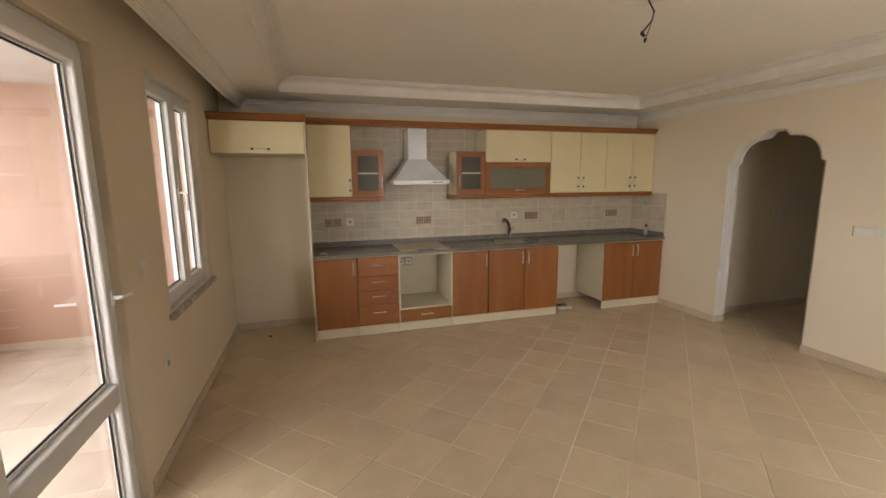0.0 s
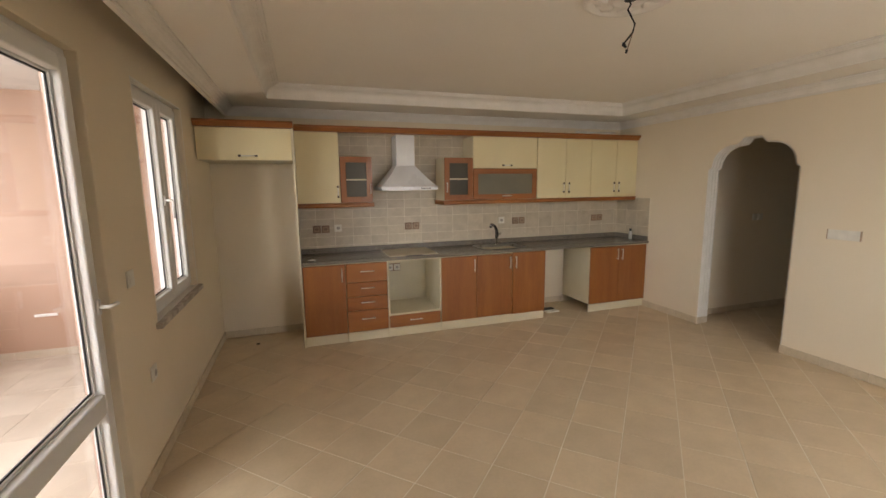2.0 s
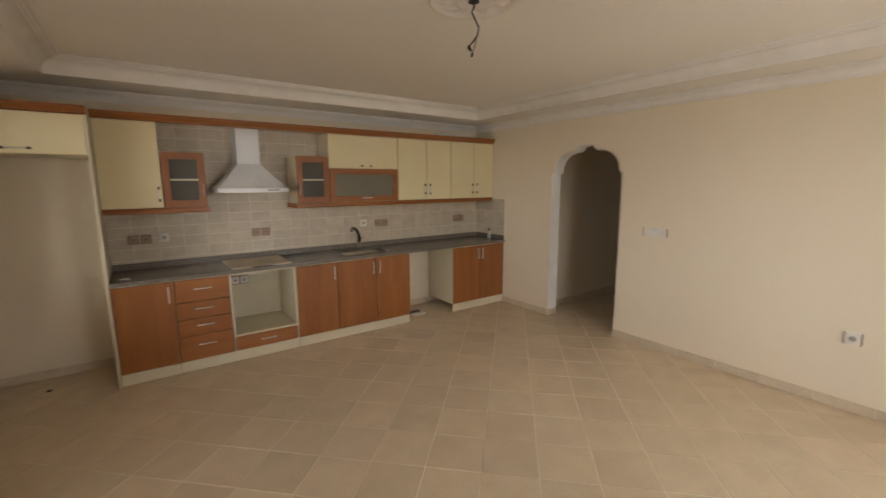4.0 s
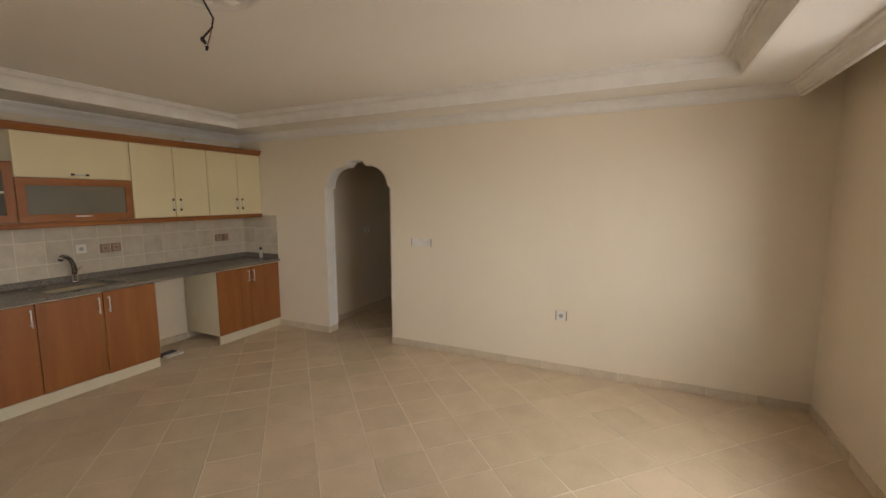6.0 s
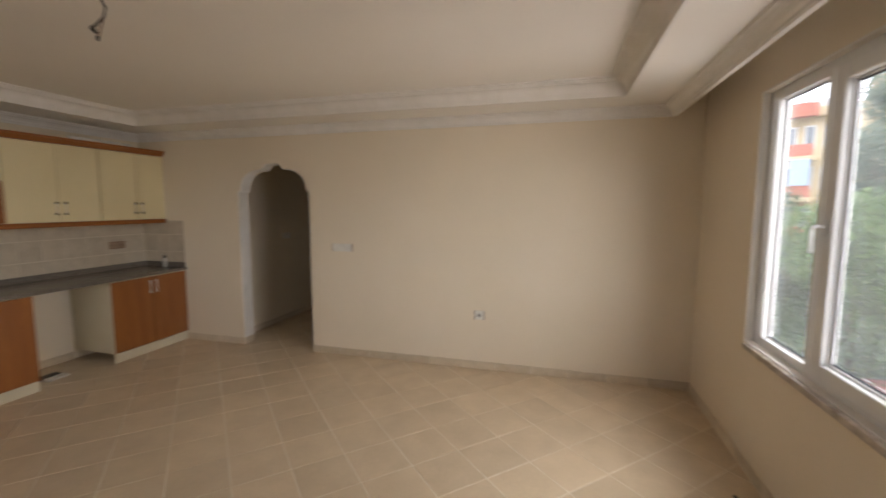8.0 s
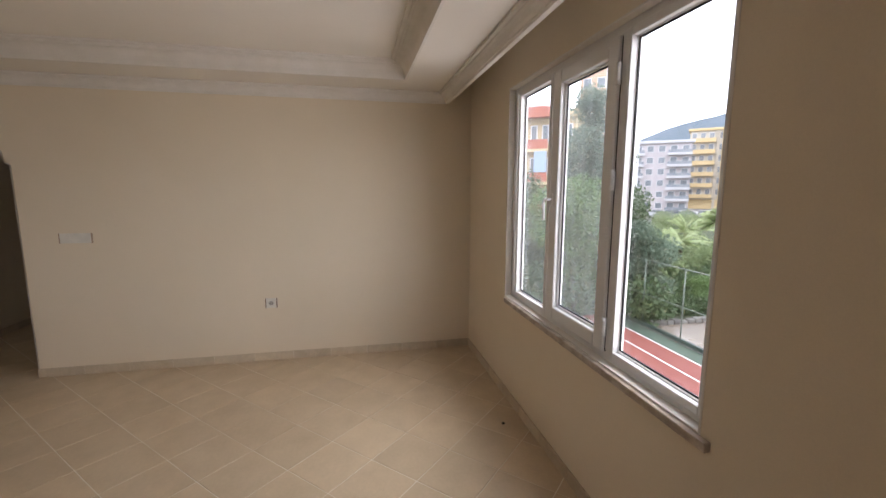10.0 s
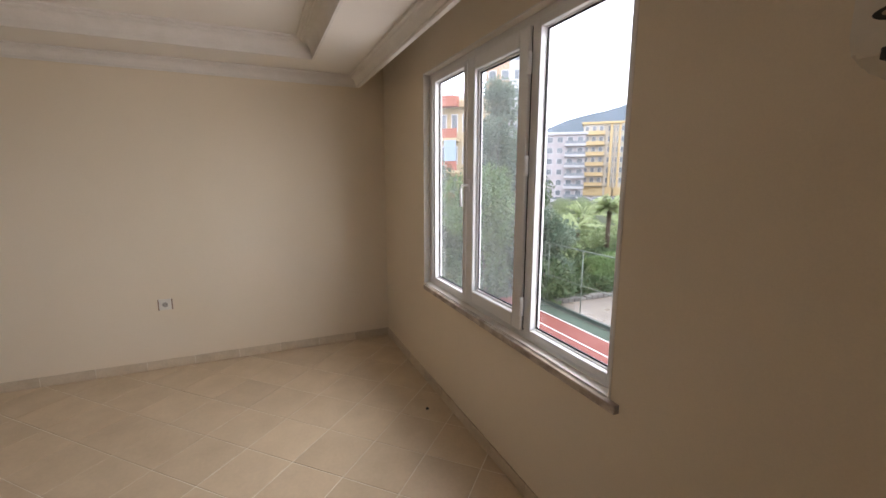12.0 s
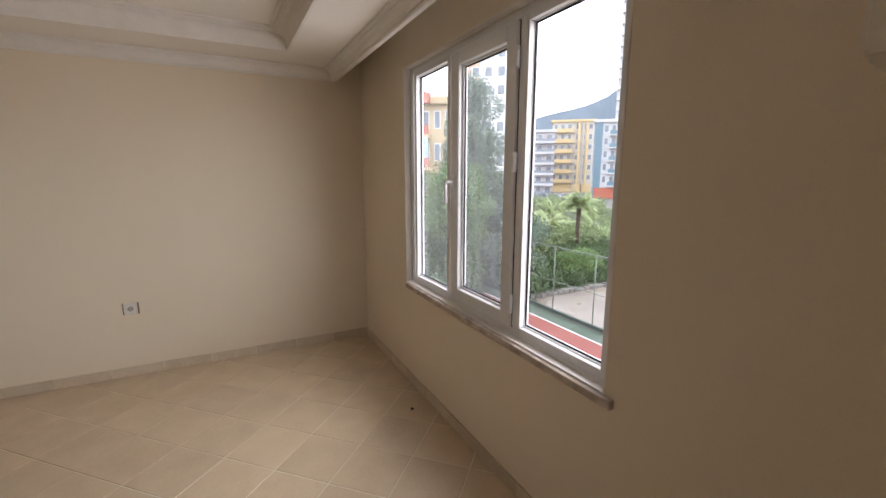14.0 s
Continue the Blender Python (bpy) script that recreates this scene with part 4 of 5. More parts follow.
VERGE = mat("green_verge", (0.075, 0.105, 0.075), (0.055, 0.08, 0.055), rough=0.85, scale=1.5, fine=25, grain=0.1)
COURT = mat("wet_concrete", (0.23, 0.185, 0.14), (0.15, 0.12, 0.095), rough=0.34, scale=0.45, fine=9, grain=0.05, worn=0.32, bump=0)
KERB = mat("kerb_stone", (0.19, 0.18, 0.155), (0.11, 0.10, 0.09), rough=0.9, scale=3)
SOIL = mat("planted_earth", (0.06, 0.075, 0.035), (0.035, 0.045, 0.022), rough=0.95, scale=1.2, fine=14, grain=0.2)
BASE = mat("dark_green_paint", (0.045, 0.065, 0.05), (0.03, 0.045, 0.036), rough=0.5, scale=2)
METAL = mat("fence_paint", (0.17, 0.20, 0.165), rough=0.5, metal=0.2)
BARK = mat("bark", (0.13, 0.09, 0.06), (0.07, 0.05, 0.035), rough=0.95, scale=8, fine=40, grain=0.2, bump=0.4)
LEAF1 = mat("dark_leaves", (0.115, 0.165, 0.07), (0.065, 0.105, 0.045), rough=0.55, scale=1.2, fine=9, grain=0.25, thin=0.45)
LEAF2 = mat("grey_green_leaves", (0.20, 0.26, 0.18), (0.12, 0.17, 0.115), rough=0.6, scale=0.9, fine=7, grain=0.25, thin=0.45)
LEAF3 = mat("fresh_leaves", (0.18, 0.27, 0.09), (0.11, 0.18, 0.06), rough=0.5, scale=1.4, fine=9, grain=0.25, thin=0.45)
B_WHITE = mat("white_render", (0.60, 0.59, 0.59), (0.55, 0.54, 0.54), rough=0.85, scale=0.4, fine=4, grain=0.02)
B_PINKISH = mat("pale_pink_render", (0.58, 0.53, 0.53), rough=0.85, scale=0.4, fine=4, grain=0.02)
B_YELLOW = mat("yellow_render", (0.62, 0.47, 0.25), (0.58, 0.44, 0.23), rough=0.85, scale=0.4, fine=4, grain=0.02)
B_GREY = mat("grey_render", (0.50, 0.44, 0.35), rough=0.85, scale=0.4, fine=4)
B_CREAM = mat("cream_render", (0.62, 0.50, 0.30), (0.56, 0.44, 0.26), rough=0.85, scale=0.5, fine=6, grain=0.03)
B_RED = mat("red_render", (0.50, 0.16, 0.10), rough=0.8, scale=0.6, fine=6)
B_ORANGE = mat("orange_render", (0.66, 0.42, 0.28), rough=0.85, scale=0.6, fine=6)
B_TEAL = mat("teal_glazing", (0.15, 0.24, 0.29), rough=0.2, scale=1)
B_PANE = mat("dark_window", (0.16, 0.18, 0.20), (0.26, 0.28, 0.30), rough=0.15, scale=0.7, fine=3, grain=0.05)
B_GLAZED = mat("grey_balcony_glass", (0.30, 0.32, 0.34), (0.22, 0.24, 0.26), rough=0.25, scale=0.8)
B_PALE = mat("cream_white_render", (0.56, 0.52, 0.44), (0.50, 0.46, 0.38), rough=0.85, scale=0.4, fine=4)
CLOTH = mat("blue_cloth", (0.42, 0.52, 0.66), rough=0.9, scale=6)
LEAF5 = mat("garden_leaves", (0.30, 0.36, 0.17), (0.17, 0.225, 0.10), rough=0.5, scale=0.9, fine=6, grain=0.25, thin=0.45)
LEAF4 = mat("yellow_green_leaves", (0.48, 0.54, 0.28), (0.36, 0.43, 0.21), rough=0.5, scale=0.9, fine=6, grain=0.25, thin=0.45)
# distance haze is mixed into the hills' blue-grey base colour
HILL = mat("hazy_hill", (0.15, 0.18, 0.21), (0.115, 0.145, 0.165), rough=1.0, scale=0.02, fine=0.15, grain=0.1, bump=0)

solid("ground", box(-1500, 2500, -2500, 1500, GZ - 0.5, GZ), GROUND, "grey earth and asphalt ground round the buildings", "ground", "structure")
solid("running_track", box(-14, 17.5, -15.45, -12.2, GZ, GZ + 0.02), TRACK, "red running track in the court", "track", "structure")
for y in (-15.42, -14.48, -13.45):
    solid("track_line", box(-14, 17.45, y - 0.03, y + 0.03, GZ + 0.021, GZ + 0.025), LINE, "white lane line on the red track", "line", "structure")
for x in (9.95, 14.6):
    solid("track_line", prism([(x, -14.44), (x + 0.06, -14.44), (x + 0.36, -13.5), (x + 0.30, -13.5)], "z", GZ + 0.021, GZ + 0.025), LINE, "white start mark on the red track", "line", "structure")
solid("verge", box(-14, 17.5, -16.20, -15.46, GZ, GZ + 0.015), VERGE, "green painted verge beside the track", "verge", "structure")
solid("verge", box(17.51, 25, -16.20, -11.5, GZ, GZ + 0.015), VERGE, "green painted ground past the end of the track", "verge", "structure")
solid("court_floor", box(-6, 15.6, -33, -16.46, GZ, GZ + 0.03), COURT, "pale wet concrete court with puddles", "court", "structure")
solid("kerb", box(-14, 25, -16.45, -16.21, GZ, GZ + 0.05, 0.01), KERB, "grey concrete strip under the fence", "kerb", "structure")
for k in range(48):
    y = -16.6 - 0.34 * k
    solid("kerb_stone", box(15.61, 15.84 + 0.05 * random.random(), y - 0.31, y, GZ, GZ + 0.14 + 0.08 * random.random(), 0.03), KERB, "rough grey edging stone along the planting", "stone", group="edging stones of the planting")
solid("planting_soil", box(15.91, 60, -60, -16.46, GZ, GZ + 0.12), SOIL, "dark planted earth beyond the court", "planting", "structure")

fence = thing("court_fence", (14, -16.27, GZ), "thin metal posts and rails along the court", "fence")
for k in range(11):
    x = 3.38 + 2.08 * k
    part("post", tube([(x, -16.27, GZ + 0.05), (x, -16.27, GZ + 2.74)], 0.021, 8), METAL, fence)
for z, r in ((1.35, 0.015), (2.73, 0.020)):
    part("rail", tube([(3.38, -16.27, GZ + z), (24.2, -16.27, GZ + z)], r, 8), METAL, fence)
part("base_rail", box(3.38, 24.2, -16.33, -16.21, GZ + 0.05, GZ + 0.19, 0.02), BASE, fence, "thick dark green base beam")


def leaf_mesh(name, clumps, count, size, material, rng):
    """Small leaves strewn over ellipsoid clumps: (x, y, z, rx, ry, rz)."""
    c = np.array(clumps)
    w = (c[:, 3] * c[:, 4] * c[:, 5]) ** 0.66
    pick = rng.choice(len(c), count, p=w / w.sum())
    d = rng.normal(size=(count, 3))
    d /= np.linalg.norm(d, axis=1)[:, None]
    r = rng.uniform(0.55, 1.08, count)[:, None]
    mid = c[pick, :3] + d * r * c[pick, 3:]
    u = rng.normal(size=(count, 3))
    u /= np.linalg.norm(u, axis=1)[:, None]
    v = np.cross(u, d + rng.normal(scale=0.6, size=(count, 3)))
    v /= np.linalg.norm(v, axis=1)[:, None] + 1e-9
    s = (size * rng.uniform(0.6, 1.4, count))[:, None]
    quad = np.stack([mid - u * s, mid - v * s * 0.45, mid + u * s, mid + v * s * 0.45], 1).reshape(-1, 3)
    me = bpy.data.meshes.new(name)
    me.from_pydata(quad.tolist(), [], np.arange(count * 4).reshape(-1, 4).tolist())
    me.materials.append(material)
    return me


def tree(name, x, y, h, r, material, label, seed, count=5200, size=0.16, low=0.3, clumps=16, lean=0.0):
    rng = np.random.default_rng(seed)
    t = thing(name, (x, y, GZ), label, "tree")
    part("trunk", tube([(x, y, GZ), (x + lean * 0.3, y, GZ + h * 0.3), (x + lean * 0.6, y + 0.1, GZ + h * 0.55), (x + lean, y, GZ + h * 0.85)], [0.16, 0.13, 0.09, 0.03], 8), BARK, t)
    cl = []
    for k in range(clumps):
        s = rng.uniform(low, 1.0)
        a = rng.uniform(0, 6.283)
        rad = r * rng.uniform(0.1, 0.85) * math.sin(math.pi * min(0.18 + 0.78 * (s - low) / (1 - low) * 0.95, 1)) ** 0.6
        q = r * rng.uniform(0.28, 0.5)
        cl.append((x + lean * s + rad * math.cos(a), y + rad * math.sin(a), GZ + h * s - q * 0.5, q, q, q * rng.uniform(0.7, 1.1)))
        if k % 4 == 0:
            part("limb", tube([(x + lean * 0.4, y, GZ + h * max(s * 0.5, 0.2)), (x + lean * s + rad * 0.8 * math.cos(a), y + rad * 0.8 * math.sin(a), GZ + h * s - q * 0.5)], [0.07, 0.02], 6), BARK, t)
    crown_ob = new("crown", leaf_mesh("crown", cl, count, size, material, rng))
    crown_ob.parent, crown_ob.matrix_parent_inverse = t, Matrix.Translation(-t.location)
    return t


def bushes(name, spots, count, size, material, label, seed):
    rng = np.random.default_rng(seed)
    ob = new(name, leaf_mesh(name, spots, count, size, material, rng))
    return tagged(ob, label, "bushes", kind="stuff")


tree("conifer_tree", 20.0, -16.2, 10.4, 1.7, LEAF2, "tall feathery grey-green tree", 3, 21000, 0.075, 0.34, 52)
tree("garden_tree", 18.6, -14.6, 6.0, 2.2, LEAF3, "leafy fresh green tree below the window", 5, 18000, 0.085, 0.22, 24)
tree("garden_tree", 23.2, -13.4, 6.2, 2.6, LEAF1, "dense dark green tree", 7, 15000, 0.10, 0.15, 22)
tree("garden_tree", 20.4, -17.6, 6.0, 2.3, LEAF1, "dense dark green tree beside the court", 9, 18000, 0.09, 0.12, 24)
tree("garden_tree", 17.8, -17.6, 4.0, 1.8, LEAF2, "low grey-green tree beside the court", 11, 15000, 0.08, 0.1, 20)
tree("garden_tree", 27.0, -19.5, 6.6, 2.8, LEAF1, "dense dark green tree", 13, 12000, 0.12, 0.15, 20)
tree("garden_tree", 30.0, -15.0, 6.5, 3.0, LEAF1, "dense dark green tree", 15, 12000, 0.12, 0.1, 20)
tree("garden_tree", 36.0, -27.0, 4.6, 2.4, LEAF1, "dark green tree in the garden", 17, 3500, 0.2, 0.15, 12)
rngb = np.random.default_rng(21)
bushes("hedge", [(16.7 + rngb.uniform(-0.25, 0.5), -17.6 - 0.5 * k, GZ + 0.3, 0.7, 0.6, 0.3 + rngb.uniform(0, 0.35)) for k in range(26)], 30000, 0.06, LEAF1, "low dark green hedge beside the court", 23)
bushes("shrubs", [(x, y, GZ + rngb.uniform(0.5, 1.3), 1.4, 1.4, 1.0) for x, y in ((23 + 44 * rngb.random() ** 1.4, rngb.uniform(-60, -18)) for k in range(120))], 60000, 0.11, LEAF5, "mixed green garden plants beyond the court", 25)
bushes("shrubs", [(rngb.uniform(17.4, 25), rngb.uniform(-34, -18), GZ + rngb.uniform(0.25, 0.6), 0.9, 0.9, 0.55) for k in range(90)], 42000, 0.07, LEAF1, "low dark green ground plants beyond the court", 41)
bushes("bush", [(17.6, -21.6, GZ + 0.75, 1.1, 1.2, 0.75), (18.2, -22.4, GZ + 0.8, 1.0, 1.0, 0.7), (17.2, -20.6, GZ + 0.5, 0.7, 0.8, 0.5), (18.0, -20.9, GZ + 0.95, 0.7, 0.7, 0.5)], 15000, 0.055, LEAF3, "bright green rounded bush beside the court", 43)
bushes("shrubs", [(rngb.uniform(16, 40), rngb.uniform(-17, -12), GZ + rngb.uniform(0.4, 1.2), 1.3, 1.0, 1.0) for k in range(40)], 24000, 0.12, LEAF1, "dark green shrubs under the trees", 27)


def palm(x, y, h, label, seed, n=34, spread=2.3, material=LEAF4):
    rng = np.random.default_rng(seed)
    t = thing("palm_tree", (x, y, GZ), label, "palm")
    part("trunk", tube([(x, y, GZ), (x + 0.05, y, GZ + h * 0.5), (x, y, GZ + h)], [0.19, 0.15, 0.15], 10), BARK, t)
    verts, faces = [], []
    for k in range(n):
        a, up = rng.uniform(0, 6.283), rng.uniform(-0.35, 1.5)
        flat = Vector((math.cos(a), math.sin(a), 0))
        side = Vector((-math.sin(a), math.cos(a), 0))
        hub = Vector((x, y, GZ + h))
        reach = spread * rng.uniform(0.75, 1.05)
        for j in range(2, 26):
            q = j / 25
            rise = math.sin(up) * q - 0.3 * q * q
            p = hub + flat * reach * math.cos(up * 0.8) * q + Vector((0, 0, reach * rise))
            for sg in (-1, 1):
                tip = p + side * sg * 0.6 * (1 - 0.5 * q) + flat * 0.25 + Vector((0, 0, -0.16 - 0.1 * rng.random()))
                wide = flat * 0.045
                i = len(verts)
                verts += [tuple(p - wide), tuple(p + wide), tuple(tip)]
                faces.append((i, i + 1, i + 2))
    me = bpy.data.meshes.new("fronds")
    me.from_pydata(verts, [], faces)
    me.materials.append(material)
    f = new("fronds", me)
    f.parent, f.matrix_parent_inverse = t, Matrix.Translation(-t.location)


palm(22.6, -26.4, 3.6, "fan palm with a stout brown trunk", 31, 40, 1.3)
palm(29.0, -29.5, 1.5, "low broad palm in the garden", 33, 22, 2.0)
palm(26.0, -31.5, 1.3, "low broad palm in the garden", 35, 22, 1.9)
palm(33.5, -34.0, 1.8, "low broad palm in the garden", 37, 22, 2.2)
palm(27.5, -26.2, 1.4, "low broad palm in the garden", 45, 22, 1.9)
palm(31.0, -27.0, 1.6, "low broad palm in the garden", 47, 22, 2.0)
palm(25.6, -23.8, 1.3, "low broad palm in the garden", 39, 22, 1.8)


def building(label, angle, dist, width, height, storeys, walls, bays, balcony=None, band=None, depth=12, rail=None, roof=None, base=None, turn=0, bands=True, reach=0.48, panels=(), sill=0.16):
    """A block of flats that faces the court: local x along the front, -y out of it."""
    t = new("apartment_building")
    t.empty_display_size = 0.5
    tagged(t, label, "building")
    h, w = height / storeys, width / 2

    def put(name, bm, m, parent=t):
        ob = new(name, mesh_of(name, bm, m))
        ob.parent = parent
        return ob
    put("wall", box(-w, w, 0, depth, 0, height), walls)
    put("roof", box(-w - 0.5, w + 0.5, -0.6, depth + 0.4, height, height + 0.7, 0.1), roof or band or walls)
    if base:
        put("shop_front", box(-w + 0.3, w - 0.3, -0.4, -0.02, 0, h * 0.85), base)
    for x0, x1, out, m in panels:
        put("panel", box(x0, x1, -out, -0.002, 0, height), m)
    bw = width / bays
    for s in range(1 if base else 0, storeys):
        z = s * h
        for k in range(bays):
            x = -w + bw * (k + 0.5)
            wide = 0.30 * bw
            win = put("window", box(x - wide, x + wide, -0.06, -0.005, z + h * 0.26, z + h * 0.82), PVC)
            put("pane", box(x - wide + 0.1, x + wide - 0.1, -0.09, -0.065, z + h * 0.26 + 0.1, z + h * 0.82 - 0.1), B_PANE, win)
            if balcony and k in balcony:
                put("balcony", box(x - bw * reach, x + bw * reach, -1.5, -0.1, z - 0.12, z + sill), band or walls)
                put("railing", box(x - bw * reach, x + bw * reach, -1.5, -1.38, z + sill + 0.01, z + 0.95 + sill * 0.4), rail or band or walls)
        if band and bands:
            put("band", box(-w - 0.05, w + 0.05, -0.12, -0.002, z - 0.14, z + 0.22), band)
    a = radians(angle)
    ex, ey = 1.24, -4.8
    t.location = (ex + dist * math.cos(a), ey + dist * math.sin(a), GZ)
    t.rotation_euler = (0, 0, a - radians(90) + radians(turn))
    return t


building("white and pale pink flats with glazed balconies", -37.0, 118, 20.5, 16.6, 6, B_PINKISH, 8, (0, 1, 2, 3, 6, 7), B_WHITE, rail=B_GLAZED, bands=False, reach=0.495, sill=0.5)
building("yellow and cream flats with long yellow balconies", -44.2, 142, 12.6, 21.8, 7, B_PALE, 6, (0, 1, 2), B_YELLOW, bands=False, reach=0.5, base=B_YELLOW,
         panels=((0.25, 0.9, 0.5, B_GREY), (1.5, 2.2, 0.5, B_YELLOW), (2.8, 3.4, 0.4, B_GREY), (4.0, 4.6, 0.5, B_YELLOW)))
building("white flats with teal glazed stair front", -49.0, 108, 8.0, 17.5, 6, B_WHITE, 5, (2, 3, 4), B_WHITE, rail=B_TEAL, base=B_RED, panels=((-4.0, -2.4, 0.3, B_TEAL),))
building("tall white tower of flats with balconies", -52.3, 150, 17, 64, 20, B_WHITE, 5, (0, 1, 4), B_WHITE)
lb = building("yellow house of flats with red balconies", -24.5, 42.5, 6.6, 12.12, 4, B_CREAM, 6, (0, 1, 2, 3), B_CREAM, rail=B_RED, roof=B_CREAM, turn=-14, bands=False, reach=0.5)
building("tall orange and white block of flats", -32.5, 78, 9.0, 40, 13, B_WHITE, 4, None, B_ORANGE, turn=-8, bands=False, panels=((-4.5, -0.4, 0.04, B_ORANGE),))
for name, bm, m in (("roof_parapet", box(-3.3, 1.1, -1.5, -0.61, 12.12, 13.05), B_RED), ("awning", box(-0.1, 1.05, -1.62, -1.52, 7.1, 9.0, 0.02), CLOTH),
                    ("water_tank", tube([(-1.6, 1.5, 13.5), (0.0, 1.5, 13.5)], 0.45, 14), B_WHITE), ("water_tank", tube([(0.5, 2.0, 13.4), (1.9, 2.0, 13.4)], 0.4, 14), B_WHITE)):
    ob = new(name, mesh_of(name, bm, m))
    ob.parent = lb


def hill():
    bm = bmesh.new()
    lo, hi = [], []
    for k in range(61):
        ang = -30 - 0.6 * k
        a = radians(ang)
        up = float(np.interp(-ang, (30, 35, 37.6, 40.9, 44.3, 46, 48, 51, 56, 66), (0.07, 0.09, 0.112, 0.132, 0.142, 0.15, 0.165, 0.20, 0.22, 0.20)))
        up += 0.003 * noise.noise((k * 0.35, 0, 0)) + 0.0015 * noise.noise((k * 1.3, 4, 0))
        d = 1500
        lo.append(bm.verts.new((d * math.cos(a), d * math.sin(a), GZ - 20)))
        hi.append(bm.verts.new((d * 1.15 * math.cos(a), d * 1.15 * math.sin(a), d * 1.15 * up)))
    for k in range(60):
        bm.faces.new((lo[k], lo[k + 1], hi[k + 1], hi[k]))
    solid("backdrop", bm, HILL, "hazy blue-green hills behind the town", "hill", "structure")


hill()

PAINTS = [mat("car_paint_%d" % k, c, rough=0.25, scale=2, grain=0.0, bump=0, coat=0.5) for k, c in enumerate(((0.62, 0.62, 0.63), (0.12, 0.13, 0.15), (0.35, 0.36, 0.38)))]


def car(angle, dist, paint, turn):
    t = new("parked_car")
    tagged(t, "small parked car on the far street", "car", "parked cars")
    side = [(-2.1, 0.3), (2.1, 0.3), (2.15, 0.75), (1.2, 0.9), (0.6, 1.4), (-1.2, 1.42), (-1.9, 0.95), (-2.15, 0.85)]
    ob = new("body", mesh_of("body", prism(side, "y", -0.85, 0.85), paint))
    ob.parent = t
    gl = new("windows", mesh_of("windows", prism([(1.05, 0.92), (0.56, 1.34), (-1.15, 1.36), (-1.7, 0.96)], "y", -0.86, 0.86), B_PANE))
    gl.parent = t
    for x in (-1.35, 1.35):
        for y in (-0.8, 0.8):
            wh = new("wheel", mesh_of("wheel", tube([(x, y - 0.09, 0.3), (x, y + 0.09, 0.3)], 0.3, 14), RUBBER))
            wh.parent = t
    a = radians(angle)
    t.location = (1.24 + dist * math.cos(a), -4.8 + dist * math.sin(a), GZ)
    t.rotation_euler = (0, 0, a + radians(turn))


for k, (an, di) in enumerate(((-38.6, 96), (-40.2, 98), (-42.0, 95), (-43.6, 99), (-45.2, 97), (-39.4, 86))):
    car(an, di, PAINTS[k % 3], 90 if k != 2 else 75)

# ---- tiles and skirting ----


def clip(poly, x0, x1, y0, y1):
    for ax, lim, keep in ((0, x0, 1), (0, x1, -1), (1, y0, 1), (1, y1, -1)):
        out = []
        for i, p in enumerate(poly):
            q = poly[(i + 1) % len(poly)]
            a, b = (p[ax] - lim) * keep, (q[ax] - lim) * keep
            if a >= 0:
                out.append(p)
            if (a > 0 > b) or (a < 0 < b):
                s = a / (a - b)
                out.append((p[0] + (q[0] - p[0]) * s, p[1] + (q[1] - p[1]) * s))
        poly = out
        if len(poly) < 3:
            return []
    return poly


def tile_mesh(name, poly, top, thick, edge, material, cx=0.0, cy=0.0):
    """A thin tile with an eased rim."""
    mx, my = sum(p[0] for p in poly) / len(poly), sum(p[1] for p in poly) / len(poly)

    def inset(p):
        dx, dy = mx - p[0], my - p[1]
        k = edge / max(math.hypot(dx, dy), 0.001)
        return p[0] + dx * k, p[1] + dy * k
    bm = bmesh.new()
    lo = [bm.verts.new((x - cx, y - cy, top - thick)) for x, y in poly]
    md = [bm.verts.new((x - cx, y - cy, top - edge * 0.5)) for x, y in poly]
    hi = [bm.verts.new((*[c - o for c, o in zip(inset(p), (cx, cy))], top)) for p in poly]
    n = len(poly)
    for a, b in ((lo, md), (md, hi)):
        for i in range(n):
            bm.faces.new((a[i], a[(i + 1) % n], b[(i + 1) % n], b[i]))
    bm.faces.new(hi)
    me = bpy.data.meshes.new(name)
    bm.to_mesh(me)
    bm.free()
    me.materials.append(material)
    return me


def tiled_floor(name, x0, x1, y0, y1, ox, oy, pitch, diagonal, material, label, gap=0.0048):
    base = solid(name, box(x0, x1, y0, y1, -0.12, -0.0025), GROUT, label, "floor", "structure")
    h = (pitch - gap) / 2
    u, v = ((0.70711, 0.70711), (-0.70711, 0.70711)) if diagonal else ((1, 0), (0, 1))
    corners = [(su * h * u[0] + sv * h * v[0], su * h * u[1] + sv * h * v[1]) for su, sv in ((-1, -1), (1, -1), (1, 1), (-1, 1))]
    whole = tile_mesh("tile", corners, 0.0, 0.008, 0.0025, material)
    n = int(12 / pitch) + 30
    for i in range(-n, n):
        for j in range(-n, n):
            cx, cy = ox + pitch * ((i + 0.5) * u[0] + (j + 0.5) * v[0]), oy + pitch * ((i + 0.5) * u[1] + (j + 0.5) * v[1])
            if not (x0 - pitch < cx < x1 + pitch and y0 - pitch < cy < y1 + pitch):
                continue
            full = [(cx + a, cy + b) for a, b in corners]
            cut = clip(full, x0, x1, y0, y1)
            if len(cut) < 3:
                continue
            area = abs(sum(p[0] * q[1] - q[0] * p[1] for p, q in zip(cut, cut[1:] + cut[:1]))) / 2
            if area < 0.0015:
                continue
            me = whole if area > (2 * h) ** 2 * 0.999 else tile_mesh("tile", cut, 0.0, 0.008, 0.0025, material, cx, cy)
            ob = new("tile", me)
            ob.location = (cx, cy, 0.0006 * math.sin(i * 12.9 + j * 78.2))
            ob.parent = base


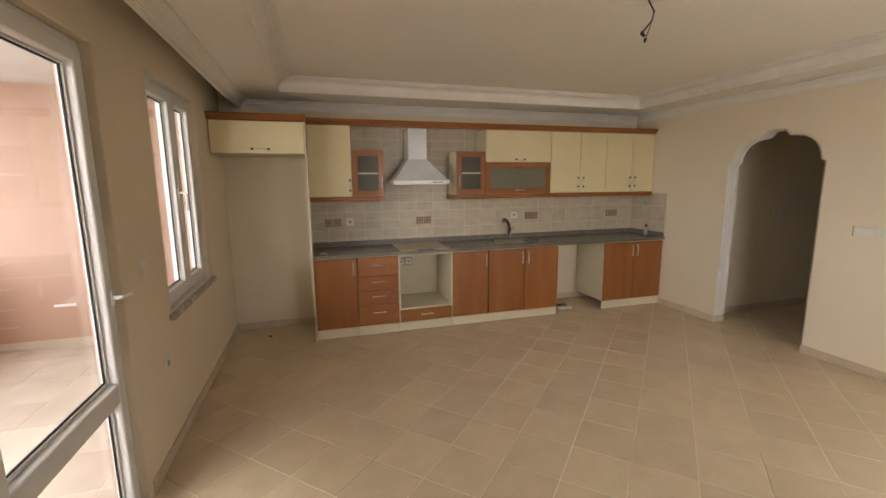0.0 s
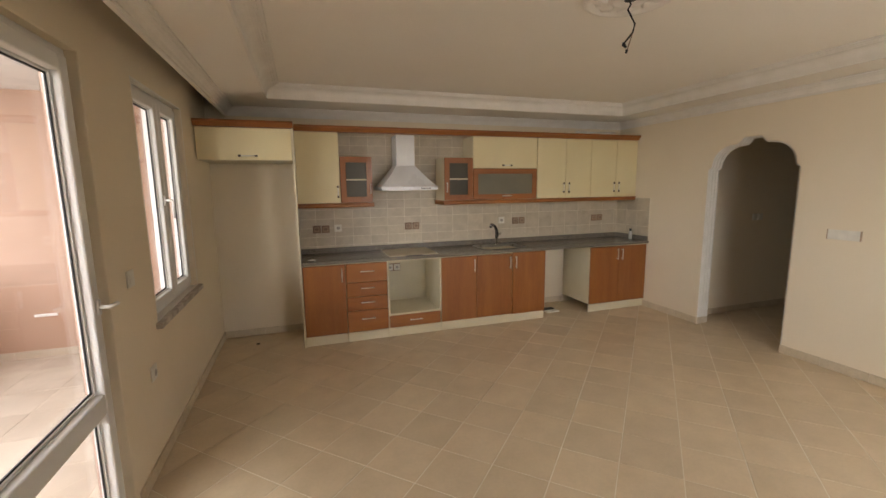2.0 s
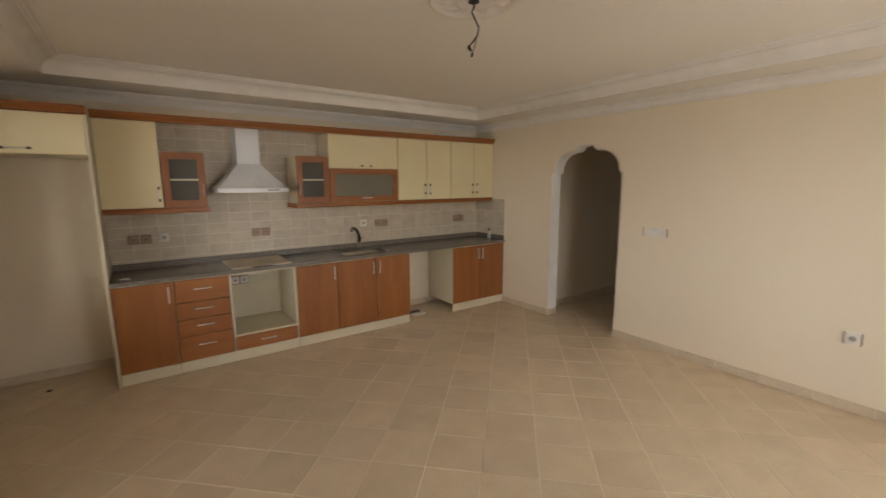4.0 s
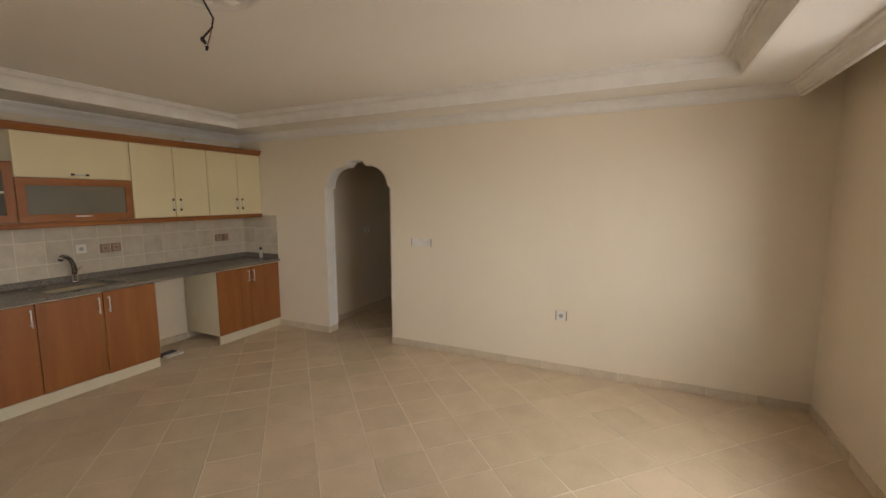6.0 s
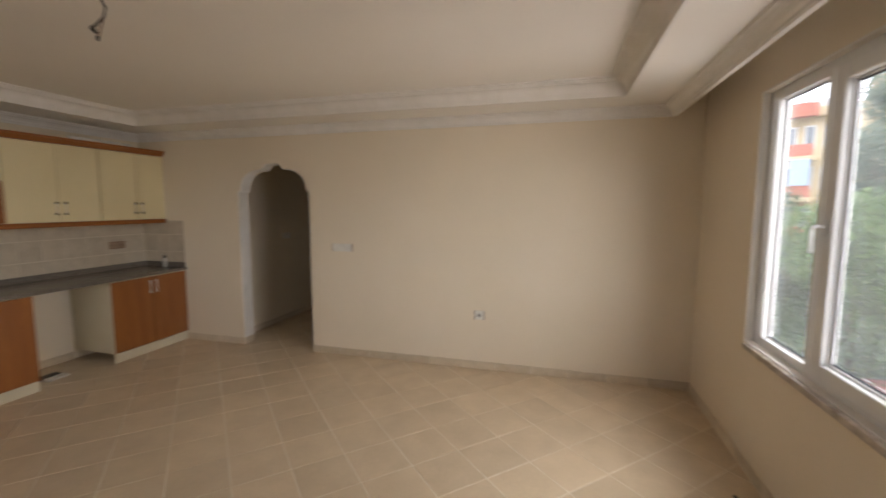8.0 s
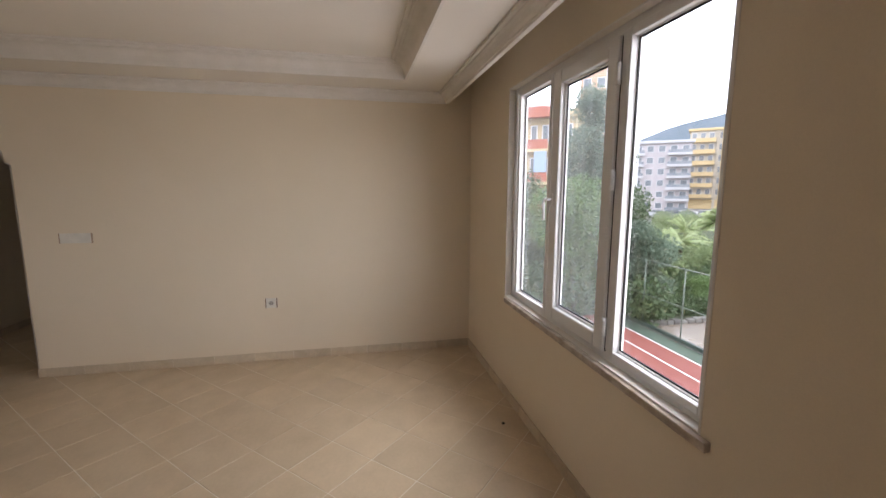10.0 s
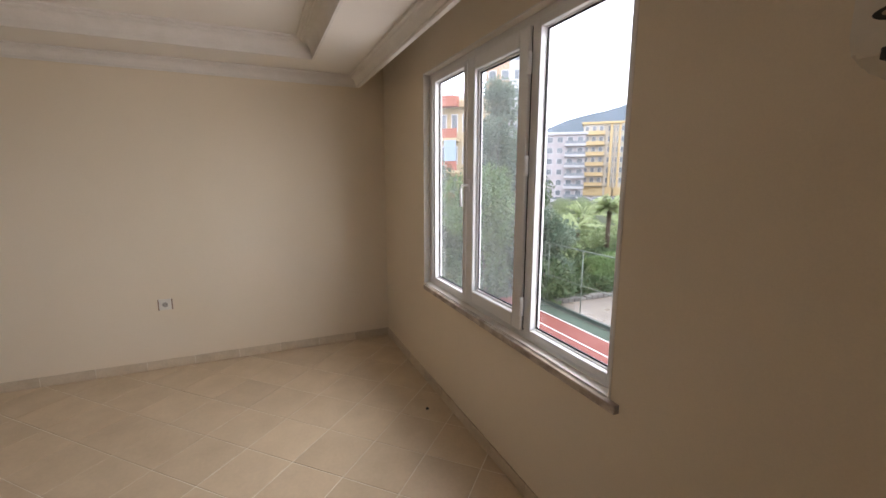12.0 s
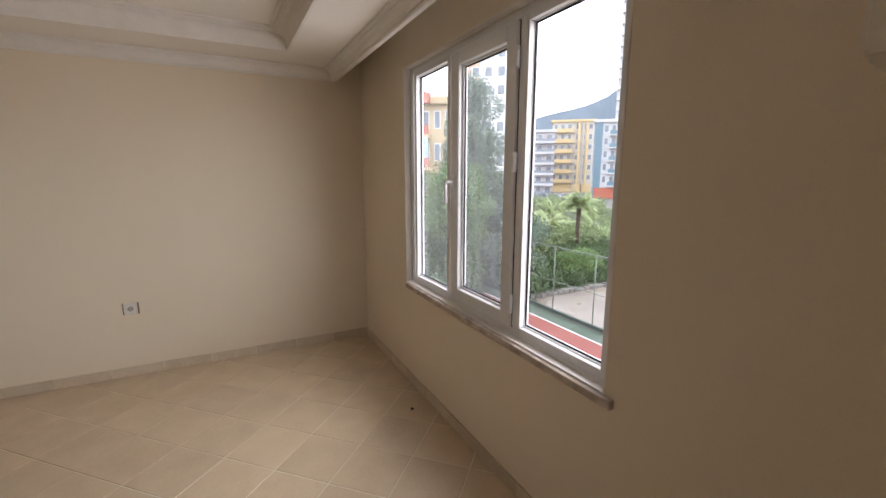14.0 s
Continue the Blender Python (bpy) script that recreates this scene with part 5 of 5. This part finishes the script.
tiled_floor("floor", XL, XR + WT, YS, YN, 3.735, -2.825, 0.3255, True, TILE, "beige ceramic floor tiles laid diagonally")
tiled_floor("floor_hall", XR + WT, HALL_X, HALL_Y0, HALL_Y1, 3.735, -2.825, 0.3255, True, TILE, "beige ceramic floor tiles of the hall")
tiled_floor("floor_balcony", BX, XL - T, -7.05, 0.06, -0.6, -2.0, 0.40, False, BTILE, "pale dusty ceramic balcony tiles")
solid("door_threshold", box(XL - T, XL, DOOR_Y0, DOOR_Y1, -0.1, 0.001), MARBLE, "beige marble door threshold", "threshold", "structure")


def skirting(name, runs, label, h=0.075, material=SKIRT):
    """Tile strips along the walls; runs of (axis, a0, a1, face, way out)."""
    base = None
    for axis, a0, a1, face, s in runs:
        bm = box(a0, a1, face, face + s * 0.006, 0.001, h - 0.003) if axis == "x" else box(face, face + s * 0.006, a0, a1, 0.001, h - 0.003)
        if base is None:
            base = solid(name, bm, GROUT, label, "baseboard", "structure")
        else:
            part("strip_bed", bm, GROUT, base)
        n = max(1, round((a1 - a0) / 0.33))
        for k in range(n):
            p, q = a0 + (a1 - a0) * k / n + 0.0015, a0 + (a1 - a0) * (k + 1) / n - 0.0015
            bm = box(p, q, face + s * 0.001, face + s * 0.011, 0.001, h, 0.002) if axis == "x" else box(face + s * 0.001, face + s * 0.011, p, q, 0.001, h, 0.002)
            part("skirting_tile", bm, material, base)


skirting("baseboard", [("y", YS, ARCH_Y - ARCH_HALF + 0.011, XR, -1), ("x", XR, XR + WT, ARCH_Y + ARCH_HALF, -1), ("y", ARCH_Y + ARCH_HALF - 0.011, -0.57, XR, -1), ("x", XL, XR, YS, 1), ("y", YS, DOOR_Y0 - 0.045, XL, 1), ("y", DOOR_Y1 + 0.045, YN, XL, 1),
                       ("x", XL, 0.887, YN, -1), ("x", 3.632, 4.268, YN, -1)], "beige ceramic skirting tiles along the walls")
skirting("baseboard", [("x", XR + WT, HALL_X, HALL_Y1, -1), ("y", HALL_Y0, HALL_Y1, HALL_X, -1)], "beige ceramic skirting tiles in the hall")
skirting("baseboard", [("x", BX, XL - T, 0.06, -1)], "pale ceramic skirting tiles on the balcony", material=BTILE)


def backsplash():
    base = solid("backsplash", box(0.906, XR, -0.0078, -0.0005, CT0, 2.19), WGROUT, "pale grey ceramic wall tiles with light joints", "wall tiles", "structure")
    bed = part("tile_bed", box(XR - 0.0078, XR - 0.0005, -0.60, -0.0085, CT0, 1.405), WGROUT, base)
    zs = [0.862, 1.04, 1.24, 1.44, 1.64, 1.84, 2.04, 2.19]
    xs = [0.906] + [round(5.08 - 0.2 * k, 3) for k in range(20, -1, -1) if 5.08 - 0.2 * k > 0.95] + [XR - 0.006]
    g = 0.0022
    for x0, x1 in zip(xs, xs[1:]):
        rows = zs if x1 > 2.7 else sorted(zs[:-1] + [0.94, 1.14, 1.34, 1.54, 1.74, 1.94, 2.14, 2.19])
        for z0, z1 in zip(rows, rows[1:]):
            part("tile", box(x0 + g, x1 - g, -0.009, -0.004, z0 + g, z1 - g), WTILE, base)
    ys = [-0.60, -0.4, -0.2, -0.010]
    for y0, y1 in zip(ys, ys[1:]):
        for z0, z1 in zip([0.862, 1.04, 1.24], [1.04, 1.24, 1.405]):
            part("tile", box(XR - 0.009, XR - 0.004, y0 + g, y1 - g, z0 + g, z1 - g), WTILE, base)


backsplash()
